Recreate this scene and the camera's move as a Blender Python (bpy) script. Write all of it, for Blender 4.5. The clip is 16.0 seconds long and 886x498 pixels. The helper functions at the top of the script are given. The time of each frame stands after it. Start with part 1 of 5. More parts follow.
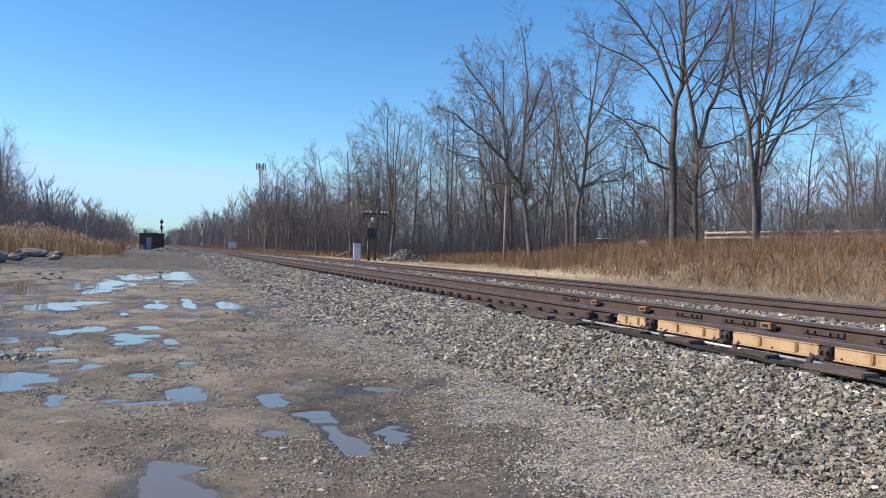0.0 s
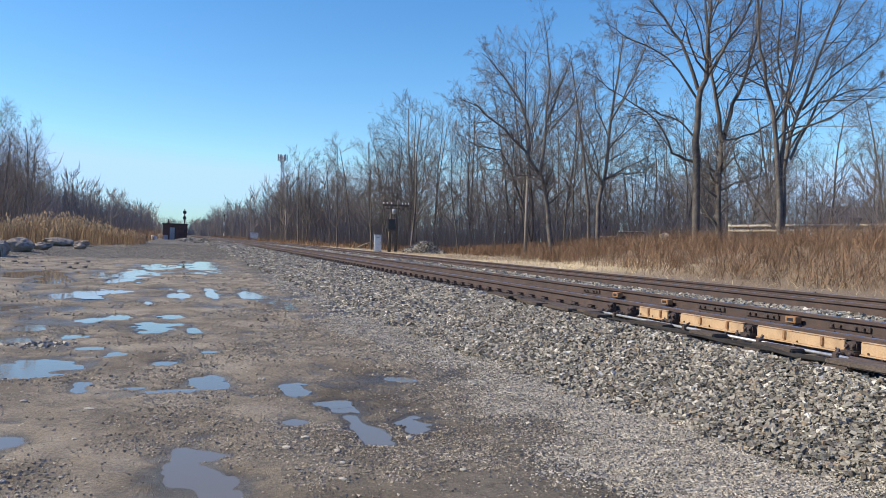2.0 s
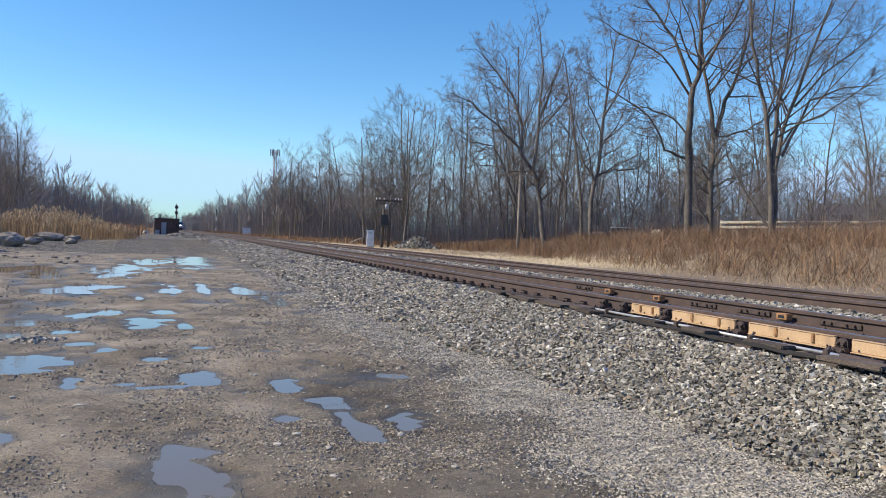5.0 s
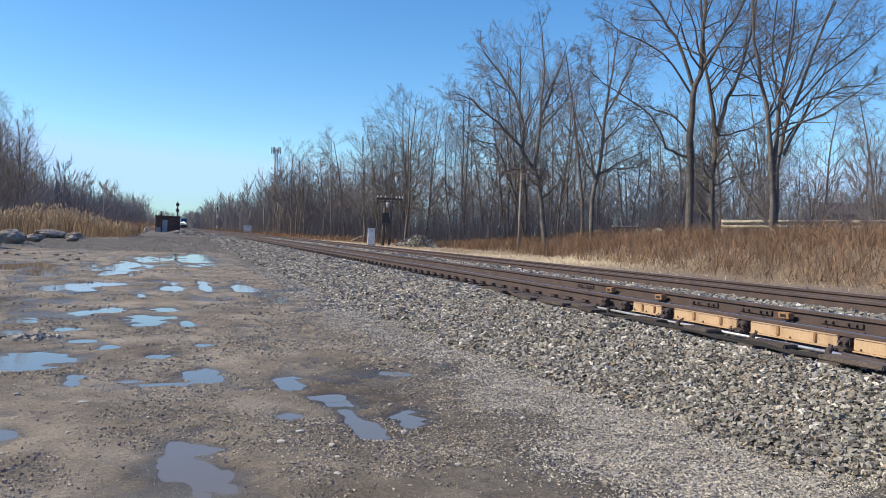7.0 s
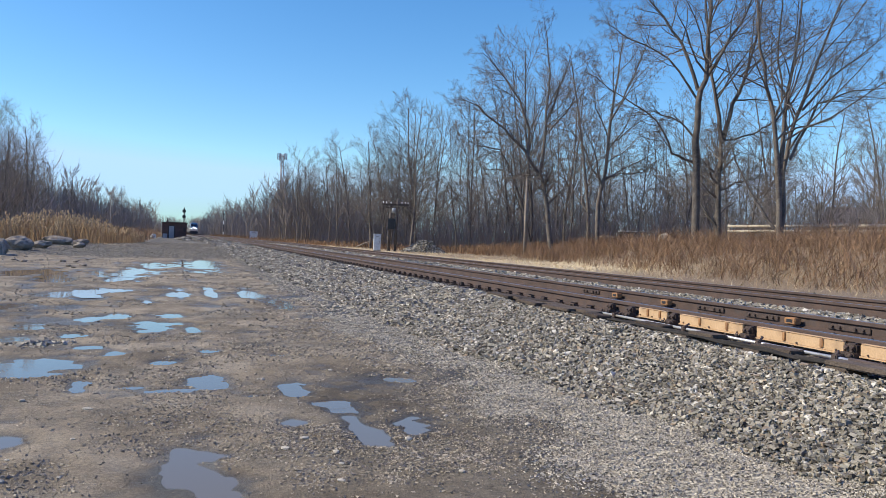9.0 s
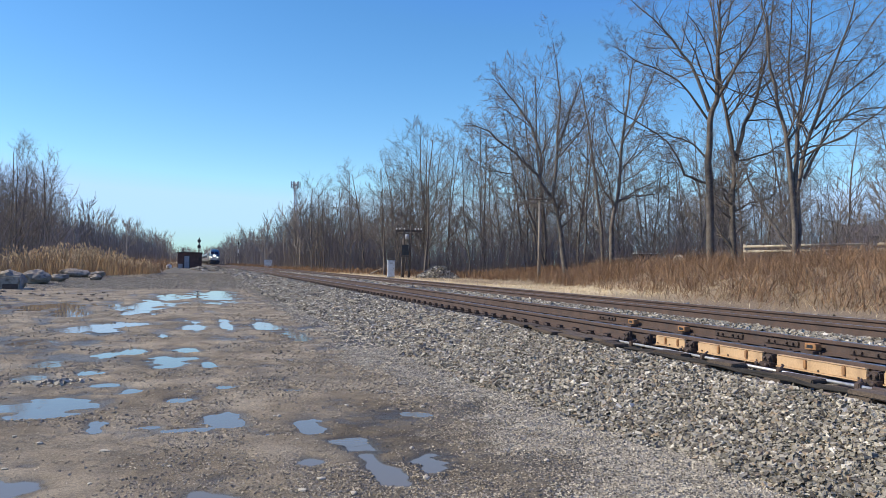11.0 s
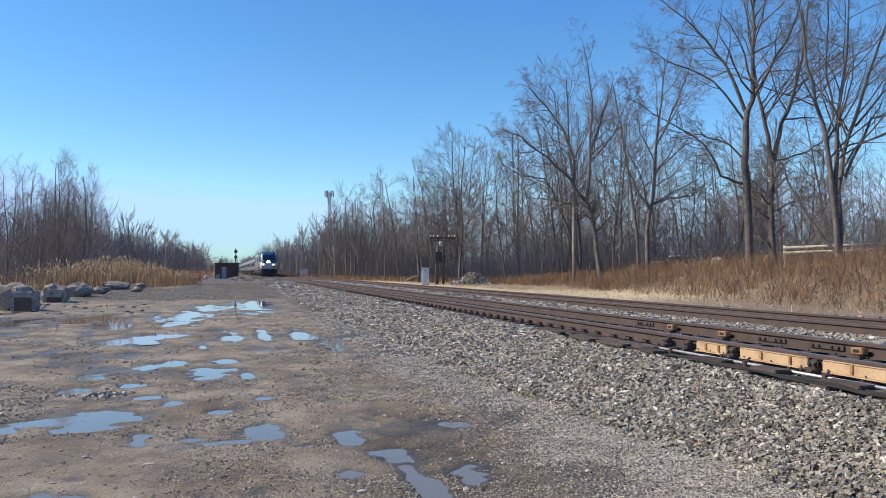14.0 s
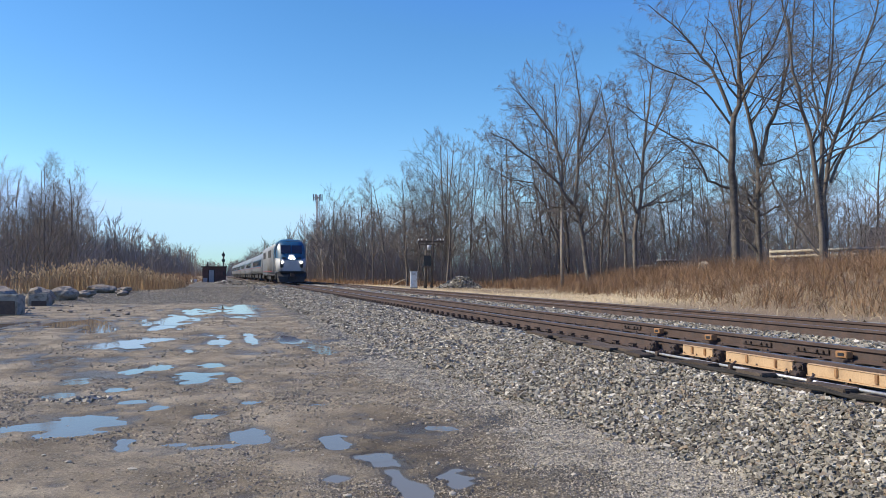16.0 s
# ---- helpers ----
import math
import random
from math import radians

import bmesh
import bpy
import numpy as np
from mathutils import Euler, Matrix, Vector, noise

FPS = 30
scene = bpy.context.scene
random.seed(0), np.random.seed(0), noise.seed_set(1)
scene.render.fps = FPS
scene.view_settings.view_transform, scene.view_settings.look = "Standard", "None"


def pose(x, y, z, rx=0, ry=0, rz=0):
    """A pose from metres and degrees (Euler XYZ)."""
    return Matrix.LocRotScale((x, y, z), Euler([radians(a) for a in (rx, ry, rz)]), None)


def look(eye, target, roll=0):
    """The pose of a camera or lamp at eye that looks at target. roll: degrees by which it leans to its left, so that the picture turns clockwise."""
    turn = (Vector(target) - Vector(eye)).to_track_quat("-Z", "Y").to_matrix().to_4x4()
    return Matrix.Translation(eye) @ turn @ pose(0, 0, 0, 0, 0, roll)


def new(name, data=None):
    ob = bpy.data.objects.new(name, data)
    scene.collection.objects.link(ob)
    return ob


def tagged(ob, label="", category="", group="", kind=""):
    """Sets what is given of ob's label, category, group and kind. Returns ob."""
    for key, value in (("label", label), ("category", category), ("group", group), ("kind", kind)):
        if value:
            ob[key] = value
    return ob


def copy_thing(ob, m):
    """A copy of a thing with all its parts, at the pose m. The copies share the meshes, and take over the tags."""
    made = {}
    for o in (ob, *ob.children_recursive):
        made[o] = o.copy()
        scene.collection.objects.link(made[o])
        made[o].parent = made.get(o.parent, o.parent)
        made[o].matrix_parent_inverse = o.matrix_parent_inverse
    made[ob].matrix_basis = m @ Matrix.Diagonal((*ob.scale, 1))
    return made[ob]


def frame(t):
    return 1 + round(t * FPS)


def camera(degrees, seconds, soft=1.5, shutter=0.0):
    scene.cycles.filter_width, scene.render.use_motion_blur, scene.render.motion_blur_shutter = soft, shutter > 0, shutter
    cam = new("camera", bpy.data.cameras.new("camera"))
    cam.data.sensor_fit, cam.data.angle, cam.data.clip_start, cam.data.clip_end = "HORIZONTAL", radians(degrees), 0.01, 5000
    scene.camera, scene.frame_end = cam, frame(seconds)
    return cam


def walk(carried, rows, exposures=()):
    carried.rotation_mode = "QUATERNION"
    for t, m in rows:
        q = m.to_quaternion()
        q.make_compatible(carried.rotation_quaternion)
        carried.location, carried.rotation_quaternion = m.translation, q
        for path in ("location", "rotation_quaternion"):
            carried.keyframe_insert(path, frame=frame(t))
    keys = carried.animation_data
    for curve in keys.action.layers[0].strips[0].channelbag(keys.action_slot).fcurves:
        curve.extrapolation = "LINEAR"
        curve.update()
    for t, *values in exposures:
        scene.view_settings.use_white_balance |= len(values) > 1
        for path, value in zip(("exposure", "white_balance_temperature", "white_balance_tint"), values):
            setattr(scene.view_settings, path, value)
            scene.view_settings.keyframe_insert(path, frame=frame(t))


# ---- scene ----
# ---------------------------------------------------------------- camera
cam = camera(59.7, 16.0, soft=0.6)
ROWS = [
    (0.0, 0.000, 0.000, 1.450, 90.14, -1.56, -20.11), (0.5, -0.001, -0.008, 1.449, 90.02, -1.66, -19.82),
    (1.0, -0.003, -0.003, 1.443, 89.80, -1.85, -19.17), (1.5, -0.004, -0.005, 1.444, 89.43, -1.62, -19.11),
    (2.0, -0.006, 0.012, 1.443, 89.48, -1.88, -18.59), (2.5, -0.001, 0.017, 1.438, 89.12, -1.87, -18.61),
    (3.0, 0.006, 0.016, 1.450, 89.07, -1.84, -19.09), (3.5, 0.000, 0.025, 1.453, 89.55, -2.03, -18.96),
    (4.0, 0.005, 0.030, 1.451, 89.33, -1.88, -18.98), (6.5, -0.013, 0.020, 1.448, 89.14, -2.32, -19.38),
    (7.0, -0.021, 0.021, 1.449, 89.04, -2.19, -19.07), (7.5, -0.025, 0.019, 1.445, 89.03, -2.26, -19.16),
    (8.0, -0.019, 0.015, 1.453, 89.20, -2.23, -19.24), (8.5, -0.001, 0.024, 1.452, 89.33, -2.00, -18.84),
    (9.0, -0.004, 0.021, 1.453, 89.43, -2.04, -18.63), (11.5, -0.006, 0.045, 1.563, 91.54, -0.33, -16.80),
    (12.0, 0.002, 0.056, 1.576, 91.66, 0.11, -15.64), (12.5, -0.014, 0.060, 1.573, 91.58, 0.09, -15.08),
    (13.0, -0.025, 0.052, 1.569, 91.57, 0.02, -15.06), (13.5, -0.023, 0.056, 1.567, 91.65, 0.00, -15.00),
    (14.0, -0.019, 0.051, 1.573, 91.66, 0.01, -15.08), (14.5, -0.016, 0.051, 1.572, 91.91, -0.01, -15.14),
    (15.0, -0.010, 0.057, 1.576, 91.97, -0.04, -15.39), (15.5, -0.007, 0.062, 1.575, 91.98, 0.07, -15.59),
    (16.0, -0.001, 0.056, 1.570, 91.94, -0.05, -15.93),
]
walk(cam, [(r[0], pose(*r[1:])) for r in ROWS])

# ---------------------------------------------------------------- light
SUN_AZ, SUN_EL = -76.0, 40.0          # degrees from +y towards +x; height
scene.view_settings.exposure = 0.28
world = bpy.data.worlds.new("world")
scene.world = world
world.use_nodes = True
wn = world.node_tree
bg = wn.nodes["Background"]
sky = wn.nodes.new("ShaderNodeTexSky")
sky.sky_type, sky.sun_disc = "NISHITA", False
sky.sun_elevation, sky.sun_rotation = radians(SUN_EL), radians(SUN_AZ)
sky.air_density, sky.dust_density, sky.ozone_density = 1.0, 0.15, 2.6
vivid = wn.nodes.new("ShaderNodeHueSaturation")
vivid.inputs["Saturation"].default_value = 1.25
wn.links.new(sky.outputs[0], vivid.inputs["Color"])
cool = wn.nodes.new("ShaderNodeMixRGB")
cool.blend_type = "MULTIPLY"
cool.inputs[0].default_value, cool.inputs[2].default_value = 1.0, (0.86, 1.0, 1.09, 1)
wn.links.new(vivid.outputs[0], cool.inputs[1])
hazy = cool.outputs[0]
for kind, tone in (("DARKEN", (3.2, 4.95, 30.0, 1)), ("LIGHTEN", (0.0, 0.0, 4.75, 1))):
    step = wn.nodes.new("ShaderNodeMixRGB")
    step.blend_type = kind
    step.inputs[0].default_value, step.inputs[2].default_value = 1.0, tone
    wn.links.new(hazy, step.inputs[1])
    hazy = step.outputs[0]
wn.links.new(hazy, bg.inputs[0])
bg.inputs[1].default_value = 0.135
sun = new("sun", bpy.data.lights.new("sun", "SUN"))
sun.data.energy, sun.data.angle, sun.data.color = 5.0, radians(0.53), (1.0, 0.91, 0.74)
sa, se = radians(SUN_AZ), radians(SUN_EL)
sun.matrix_world = look((math.sin(sa) * math.cos(se) * 60, math.cos(sa) * math.cos(se) * 60, math.sin(se) * 60), (0, 0, 0))

# ---------------------------------------------------------------- numbers of the place
TRACK_1, TRACK_2 = 6.53, 10.50        # centre lines
RAIL_TOP, RAIL_H = 0.72, 0.18
TIE_TOP = RAIL_TOP - RAIL_H - 0.015
GAUGE = 1.505                         # between rail centres
FAR_END = 800.0


def bend(y):
    """Sideways shift of the line, which swings slightly away past 50 m."""
    y = np.asarray(y, float)
    return np.where(y < 50, 0.0, np.where(y < 90, -0.0122 * (y - 50) ** 2 / 80, -0.0122 * (y - 70)))


def smooth(a, b, v):
    k = np.clip((np.asarray(v, float) - a) / (b - a), 0, 1)
    return k * k * (3 - 2 * k)


def lattice(ix, iy, seed):
    h = (ix.astype(np.int64) * 374761393 + iy.astype(np.int64) * 668265263 + seed * 69069) & 0x7FFFFFFF
    h = ((h ^ (h >> 13)) * 1274126177) & 0x7FFFFFFF
    return ((h ^ (h >> 16)) & 0xFFFF) / 32767.5 - 1


def noise2(x, y, size, seed=1):
    """Smooth value noise from -1 to 1, with lumps of about that size."""
    x, y = np.asarray(x, float) / size, np.asarray(y, float) / size
    ix, iy = np.floor(x), np.floor(y)
    fx, fy = x - ix, y - iy
    fx, fy = fx * fx * (3 - 2 * fx), fy * fy * (3 - 2 * fy)
    a, b = lattice(ix, iy, seed), lattice(ix + 1, iy, seed)
    c, d = lattice(ix, iy + 1, seed), lattice(ix + 1, iy + 1, seed)
    return (a * (1 - fx) + b * fx) * (1 - fy) + (c * (1 - fx) + d * fx) * fy


# puddles on the lot: centre x, y and half sizes
NEAR_PUDDLES = [
    (-1.40, 9.18, .36, .36), (-1.52, 8.49, .32, .24), (-1.98, 8.95, .22, .17), (-2.25, 8.54, .24, .2),
    (.28, 7.92, .18, .4), (-.05, 7.5, .16, .11), (1.02, 7.34, .14, .4), (1.34, 6.1, .13, .4), (1.37, 5.5, .12, .32), (1.26, 6.75, .18, .14),
    (.86, 6.05, .11, .2), (1.78, 5.86, .2, .33), (-.88, 7.84, .1, .35), (-1.3, 5.85, .3, .3), (.1, 5.0, .3, .72),
    (2.22, 7.8, .13, .12), (.62, 7.15, .14, .08), (-.45, 7.72, .1, .08),
]
MID_PUDDLES = [
    (-.41, 12.79, .3, .8), (-.1, 14.2, .2, .4), (.18, 12.2, .1, .4), (-1.36, 13.74, .18, .35), (-.94, 14.08, .18, .4),
    (-2.06, 12.45, .24, .33), (-2.03, 11.15, .2, .26), (-1.38, 11.5, .13, .18), (-1.07, 10.41, .14, .14), (-.72, 9.85, .1, .2),
    (-.22, 9.11, .13, .15), (.33, 9.99, .1, .13), (1.15, 9.61, .12, .18), (-.66, 16.69, .18, .5),
]
FAR_PUDDLES = [
    (.76, 37.2, .95, 6.8), (-1.05, 34.6, .5, 2.4), (-1.42, 29.4, .78, 2.4), (-1.8, 25.4, .55, 1.7), (-1.93, 19.7, .55, 1.2), (-2.6, 18.2, .34, .8),
    (-.03, 19.9, .22, 1.5), (.68, 20.2, .19, 1.6), (1.61, 19.3, .2, 2.0), (2.03, 16.9, .2, 1.1), (-5.3, 27.6, 1.9, 2.2),
    (-3.1, 23.5, .5, 1.2), (-2.9, 16.0, .35, .6),
]
PUDDLES = NEAR_PUDDLES + MID_PUDDLES + FAR_PUDDLES
WATER = -0.012


def bank_foot(y):
    """Where the weedy bank begins beside the far track."""
    return np.interp(y, [0, 18, 34, 52, 70, 102, 150, 400], [13.7, 14.0, 16.2, 22, 22.5, 16.6, 14.2, 13.6])


def bed_toe(y):
    """Foot of the ballast shoulder, metres from the line's zero."""
    return np.interp(y, [-40, 4, 6, 9.5, 14, 40, 110], [3.9, 3.9, 3.8, 3.4, 3.3, 3.0, 2.5])


def height(x, y):
    """The ground's height: lot, ballast bed, verge and bank."""
    x, y = np.asarray(x, float), np.asarray(y, float)
    u = x - bend(y)
    rise = 0.30 * smooth(41, 62, y) + 0.2 * smooth(62, 115, y)
    left = smooth(-4, -12, u) * smooth(28, 50, y) * 0.12
    near = smooth(60, 30, y)
    lot = rise + left + (0.004 + 0.009 * noise2(x, y, 1.9, 3) + 0.011 * noise2(x, y, 0.5, 5) + 0.010 * noise2(x, y, 0.17, 7)
                  + 0.006 * noise2(x, y, 0.08, 9) + 0.008 * smooth(10, 16, y) * noise2(x * 2.4, y, 1.1, 17)
                  + 0.024 * smooth(11, 17, y) * smooth(1.6, 0.4, x) * noise2(x * 1.3, y * 0.42, 0.5, 19)) * (0.35 + 0.65 * near) + 0.006
    for cx, cy, rx, ry in PUDDLES:
        q = ((x - cx) / rx) ** 2 + ((y - cy) / ry) ** 2
        lot = lot - 0.039 * np.exp(-q * 0.82)
    toe = bed_toe(y)
    bed_top = TIE_TOP - 0.035 + 0.012 * noise2(x, y, 0.4, 11)
    bed = lot + (bed_top - lot) * np.clip((u - toe) / (4.98 - toe), 0, 1)
    past = u - bank_foot(y)
    bank = (smooth(0, 7, past) * 1.0 + smooth(5, 16, past) * 0.2) * (0.3 + 0.7 * smooth(75, 45, y)) + 0.12 * noise2(x, y, 4.5, 15) * smooth(1, 6, past)
    verge = 0.36 + 0.22 * smooth(50, 30, y) + bank + 0.05 * noise2(x, y, 2.3, 13) + 0.1 * noise2(x, y, 9, 14) * smooth(0, 4, past)
    bed = bed + 0.09 * smooth(7.65, 8.0, u) * smooth(9.4, 9.05, u)
    z = np.where(u > 12.1, bed_top + (verge - bed_top) * smooth(12.1, 13.4, u), bed)
    return z


def ground_at(x, y):
    return float(height(np.array([x]), np.array([y]))[0])


# ---------------------------------------------------------------- materials
MATS = {}


def mat(name, c1, c2, scale=4.0, fine=60.0, rough=0.8, metal=0.0, bump=0.3, vary=0.0, random_by="", spec=0.5, dirt=None, dirt_amount=0.45):
    """Colour from two scales of noise between c1 and c2, with relief; vary: lightness from piece to piece."""
    if name in MATS:
        return MATS[name]
    m = bpy.data.materials.new(name)
    m.use_nodes = True
    nt = m.node_tree
    p = nt.nodes["Principled BSDF"]
    link = nt.links.new
    co = nt.nodes.new("ShaderNodeTexCoord")
    big = nt.nodes.new("ShaderNodeTexNoise")
    big.inputs["Scale"].default_value, big.inputs["Detail"].default_value = scale, 5
    small = nt.nodes.new("ShaderNodeTexNoise")
    small.inputs["Scale"].default_value, small.inputs["Detail"].default_value = fine, 4
    link(co.outputs["Object"], big.inputs["Vector"])
    link(co.outputs["Object"], small.inputs["Vector"])
    add = nt.nodes.new("ShaderNodeMath")
    add.operation = "MULTIPLY_ADD"
    link(small.outputs[0], add.inputs[0])
    add.inputs[1].default_value = 0.5
    half = nt.nodes.new("ShaderNodeMath")
    half.operation = "MULTIPLY"
    half.inputs[1].default_value = 0.5
    link(big.outputs[0], half.inputs[0])
    link(half.outputs[0], add.inputs[2])
    ramp = nt.nodes.new("ShaderNodeValToRGB")
    ramp.color_ramp.elements[0].position, ramp.color_ramp.elements[1].position = 0.36, 0.64
    ramp.color_ramp.elements[0].color, ramp.color_ramp.elements[1].color = (*c1, 1), (*c2, 1)
    link(add.outputs[0], ramp.inputs[0])
    col = ramp.outputs[0]
    if dirt:
        spots = nt.nodes.new("ShaderNodeTexNoise")
        spots.inputs["Scale"].default_value, spots.inputs["Detail"].default_value = scale * 2.3, 6
        link(co.outputs["Object"], spots.inputs["Vector"])
        cut = nt.nodes.new("ShaderNodeMapRange")
        cut.inputs[1].default_value, cut.inputs[2].default_value = 0.5, 0.68
        cut.inputs[4].default_value = dirt_amount
        link(spots.outputs[0], cut.inputs[0])
        mix = nt.nodes.new("ShaderNodeMixRGB")
        mix.inputs[2].default_value = (*dirt, 1)
        link(cut.outputs[0], mix.inputs[0])
        link(col, mix.inputs[1])
        col = mix.outputs[0]
    if vary:
        hsv = nt.nodes.new("ShaderNodeHueSaturation")
        rng = nt.nodes.new("ShaderNodeMapRange")
        rng.inputs[3].default_value, rng.inputs[4].default_value = 1 - vary, 1 + vary
        if random_by == "island":
            src = nt.nodes.new("ShaderNodeNewGeometry").outputs["Random Per Island"]
        else:
            src = nt.nodes.new("ShaderNodeObjectInfo").outputs["Random"]
        link(src, rng.inputs[0])
        link(rng.outputs[0], hsv.inputs["Value"])
        link(col, hsv.inputs["Color"])
        col = hsv.outputs[0]
    link(col, p.inputs["Base Color"])
    p.inputs["Roughness"].default_value, p.inputs["Metallic"].default_value = rough, metal
    p.inputs["Specular IOR Level"].default_value = spec
    if bump:
        b = nt.nodes.new("ShaderNodeBump")
        b.inputs["Strength"].default_value, b.inputs["Distance"].default_value = bump, 0.02
        link(small.outputs[0], b.inputs["Height"])
        link(b.outputs[0], p.inputs["Normal"])
    MATS[name] = m
    return m


def glow(name, colour, strength):
    m = bpy.data.materials.new(name)
    m.use_nodes = True
    p = m.node_tree.nodes["Principled BSDF"]
    p.inputs["Base Color"].default_value = (*colour, 1)
    p.inputs["Emission Color"].default_value = (*colour, 1)
    p.inputs["Emission Strength"].default_value = strength
    return m


def ground_material():
    """Mud and fines on the lot, pale crushed stone at the foot of the bed, straw litter on the verge."""
    m = bpy.data.materials.new("lot_ground")
    m.use_nodes = True
    nt = m.node_tree
    p = nt.nodes["Principled BSDF"]
    link, node = nt.links.new, nt.nodes.new
    geo = node("ShaderNodeNewGeometry")
    sep = node("ShaderNodeSeparateXYZ")
    link(geo.outputs["Position"], sep.inputs[0])

    def tex(scale, detail=5, rough=0.6):
        t = node("ShaderNodeTexNoise")
        t.inputs["Scale"].default_value, t.inputs["Detail"].default_value = scale, detail
        t.inputs["Roughness"].default_value = rough
        link(geo.outputs["Position"], t.inputs["Vector"])
        return t.outputs[0]

    def ramp(src, stops):
        r = node("ShaderNodeValToRGB")
        e = r.color_ramp.elements
        e[0].position, e[0].color = stops[0][0], (*stops[0][1], 1)
        e[1].position, e[1].color = stops[-1][0], (*stops[-1][1], 1)
        for q, c in stops[1:-1]:
            k = e.new(q)
            k.color = (*c, 1)
        link(src, r.inputs[0])
        return r.outputs[0]

    def mix(f, a, b, kind="MIX"):
        n = node("ShaderNodeMixRGB")
        n.blend_type = kind
        for s, i in ((f, 0), (a, 1), (b, 2)):
            if isinstance(s, (int, float)):
                n.inputs[i].default_value = s if i == 0 else (s, s, s, 1)
            else:
                link(s, n.inputs[i])
        return n.outputs[0]

    def span(src, a, b, lo=0.0, hi=1.0):
        r = node("ShaderNodeMapRange")
        r.interpolation_type = "SMOOTHSTEP"
        r.inputs[1].default_value, r.inputs[2].default_value, r.inputs[3].default_value, r.inputs[4].default_value = a, b, lo, hi
        link(src, r.inputs[0])
        return r.outputs[0]

    def plus(a, k, b):
        n = node("ShaderNodeMath")
        n.operation = "MULTIPLY_ADD"
        link(a, n.inputs[0])
        n.inputs[1].default_value = k
        link(b, n.inputs[2])
        return n.outputs[0]

    mud = ramp(tex(0.9, 7), [(0.36, MUD[0]), (0.5, MUD[1]), (0.64, MUD[2])])
    grit = ramp(tex(42, 5, 0.85), [(0.34, (0.6, 0.59, 0.58)), (0.5, (1, 1, 1)), (0.66, (1.6, 1.56, 1.5))])
    mud = mix(0.9, mud, grit, "MULTIPLY")
    vor = node("ShaderNodeTexVoronoi")
    vor.inputs["Scale"].default_value = 55
    link(geo.outputs["Position"], vor.inputs["Vector"])
    bw = node("ShaderNodeSeparateColor")
    link(vor.outputs["Color"], bw.inputs[0])
    stone = ramp(bw.outputs[0], [(0.0, STONE[0]), (0.6, STONE[1]), (1.0, STONE[2])])
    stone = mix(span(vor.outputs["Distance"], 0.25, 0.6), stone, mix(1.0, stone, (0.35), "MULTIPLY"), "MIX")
    wob = tex(0.7, 6)
    edge = plus(wob, 2.2, sep.outputs[0])
    patch = span(plus(tex(7.0, 6, 0.8), 0.7, tex(0.55, 6)), 0.84, 1.0, 0.0, 0.55)
    lot = mix(patch, mud, stone)
    # damp dark ground in front of the crushed stone
    dm = node("ShaderNodeMath")
    dm.operation = "MULTIPLY"
    link(span(plus(wob, 1.6, sep.outputs[0]), 1.1, 2.1), dm.inputs[0])
    link(span(plus(wob, 3.0, sep.outputs[1]), 10.5, 8.0), dm.inputs[1])
    lot = mix(dm.outputs[0], lot, mix(1.0, lot, 0.62, "MULTIPLY"))
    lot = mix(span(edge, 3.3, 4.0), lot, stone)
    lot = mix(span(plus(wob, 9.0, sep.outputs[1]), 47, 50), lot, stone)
    # raised bed ground darkened: shade of the gaps between ballast stones, as colour
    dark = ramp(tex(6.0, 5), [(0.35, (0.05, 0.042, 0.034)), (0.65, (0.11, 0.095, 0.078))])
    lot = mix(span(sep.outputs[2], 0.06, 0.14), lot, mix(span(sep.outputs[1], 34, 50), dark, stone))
    rust = ramp(tex(3.0, 5), [(0.35, (0.16, 0.13, 0.105)), (0.65, (0.27, 0.24, 0.2))])
    lot = mix(span(sep.outputs[0], 5.3, 5.7), lot, mix(0.5, rust, stone, "MIX"))
    straw = ramp(plus(tex(14, 6), 0.6, plus(tex(0.6, 4), 0.4, tex(160, 2))), [(0.85, STRAW[0]), (1.0, STRAW[1]), (1.15, STRAW[2])])
    side = span(plus(wob, 1.5, sep.outputs[0]), 13.3, 14.2)
    # far left of the lot and past its end the weeds begin
    far = span(plus(wob, 8.0, sep.outputs[1]), 62, 70)
    away = span(sep.outputs[0], -3.0, -5.0)
    leftside = span(plus(wob, 3.0, sep.outputs[0]), -16, -19)
    bleached = ramp(tex(9, 6, 0.8), [(0.35, (0.26, 0.18, 0.095)), (0.5, (0.50, 0.39, 0.23)), (0.66, (0.72, 0.6, 0.39))])
    strip = span(plus(wob, 3.0, sep.outputs[0]), 20.5, 18.0)
    sm = node("ShaderNodeMath")
    sm.operation = "MULTIPLY"
    link(strip, sm.inputs[0])
    link(span(plus(wob, 6.0, sep.outputs[1]), 22, 31), sm.inputs[1])
    straw = mix(sm.outputs[0], straw, bleached)
    col = mix(side, lot, straw)
    fm = node("ShaderNodeMath")
    fm.operation = "MULTIPLY"
    link(far, fm.inputs[0])
    link(away, fm.inputs[1])
    col = mix(fm.outputs[0], col, straw)
    col = mix(leftside, col, straw)
    wet = span(sep.outputs[2], WATER + 0.022, WATER + 0.002)
    col = mix(wet, col, mix(1.0, col, 0.5, "MULTIPLY"))
    link(col, p.inputs["Base Color"])
    p.inputs["Specular IOR Level"].default_value = 0.25
    link(span(sep.outputs[2], WATER + 0.02, WATER, 0.85, 0.35), p.inputs["Roughness"])
    b = node("ShaderNodeBump")
    b.inputs["Strength"].default_value, b.inputs["Distance"].default_value = 0.7, 0.025
    link(plus(tex(38, 4, 0.8), 0.7, tex(130, 3)), b.inputs["Height"])
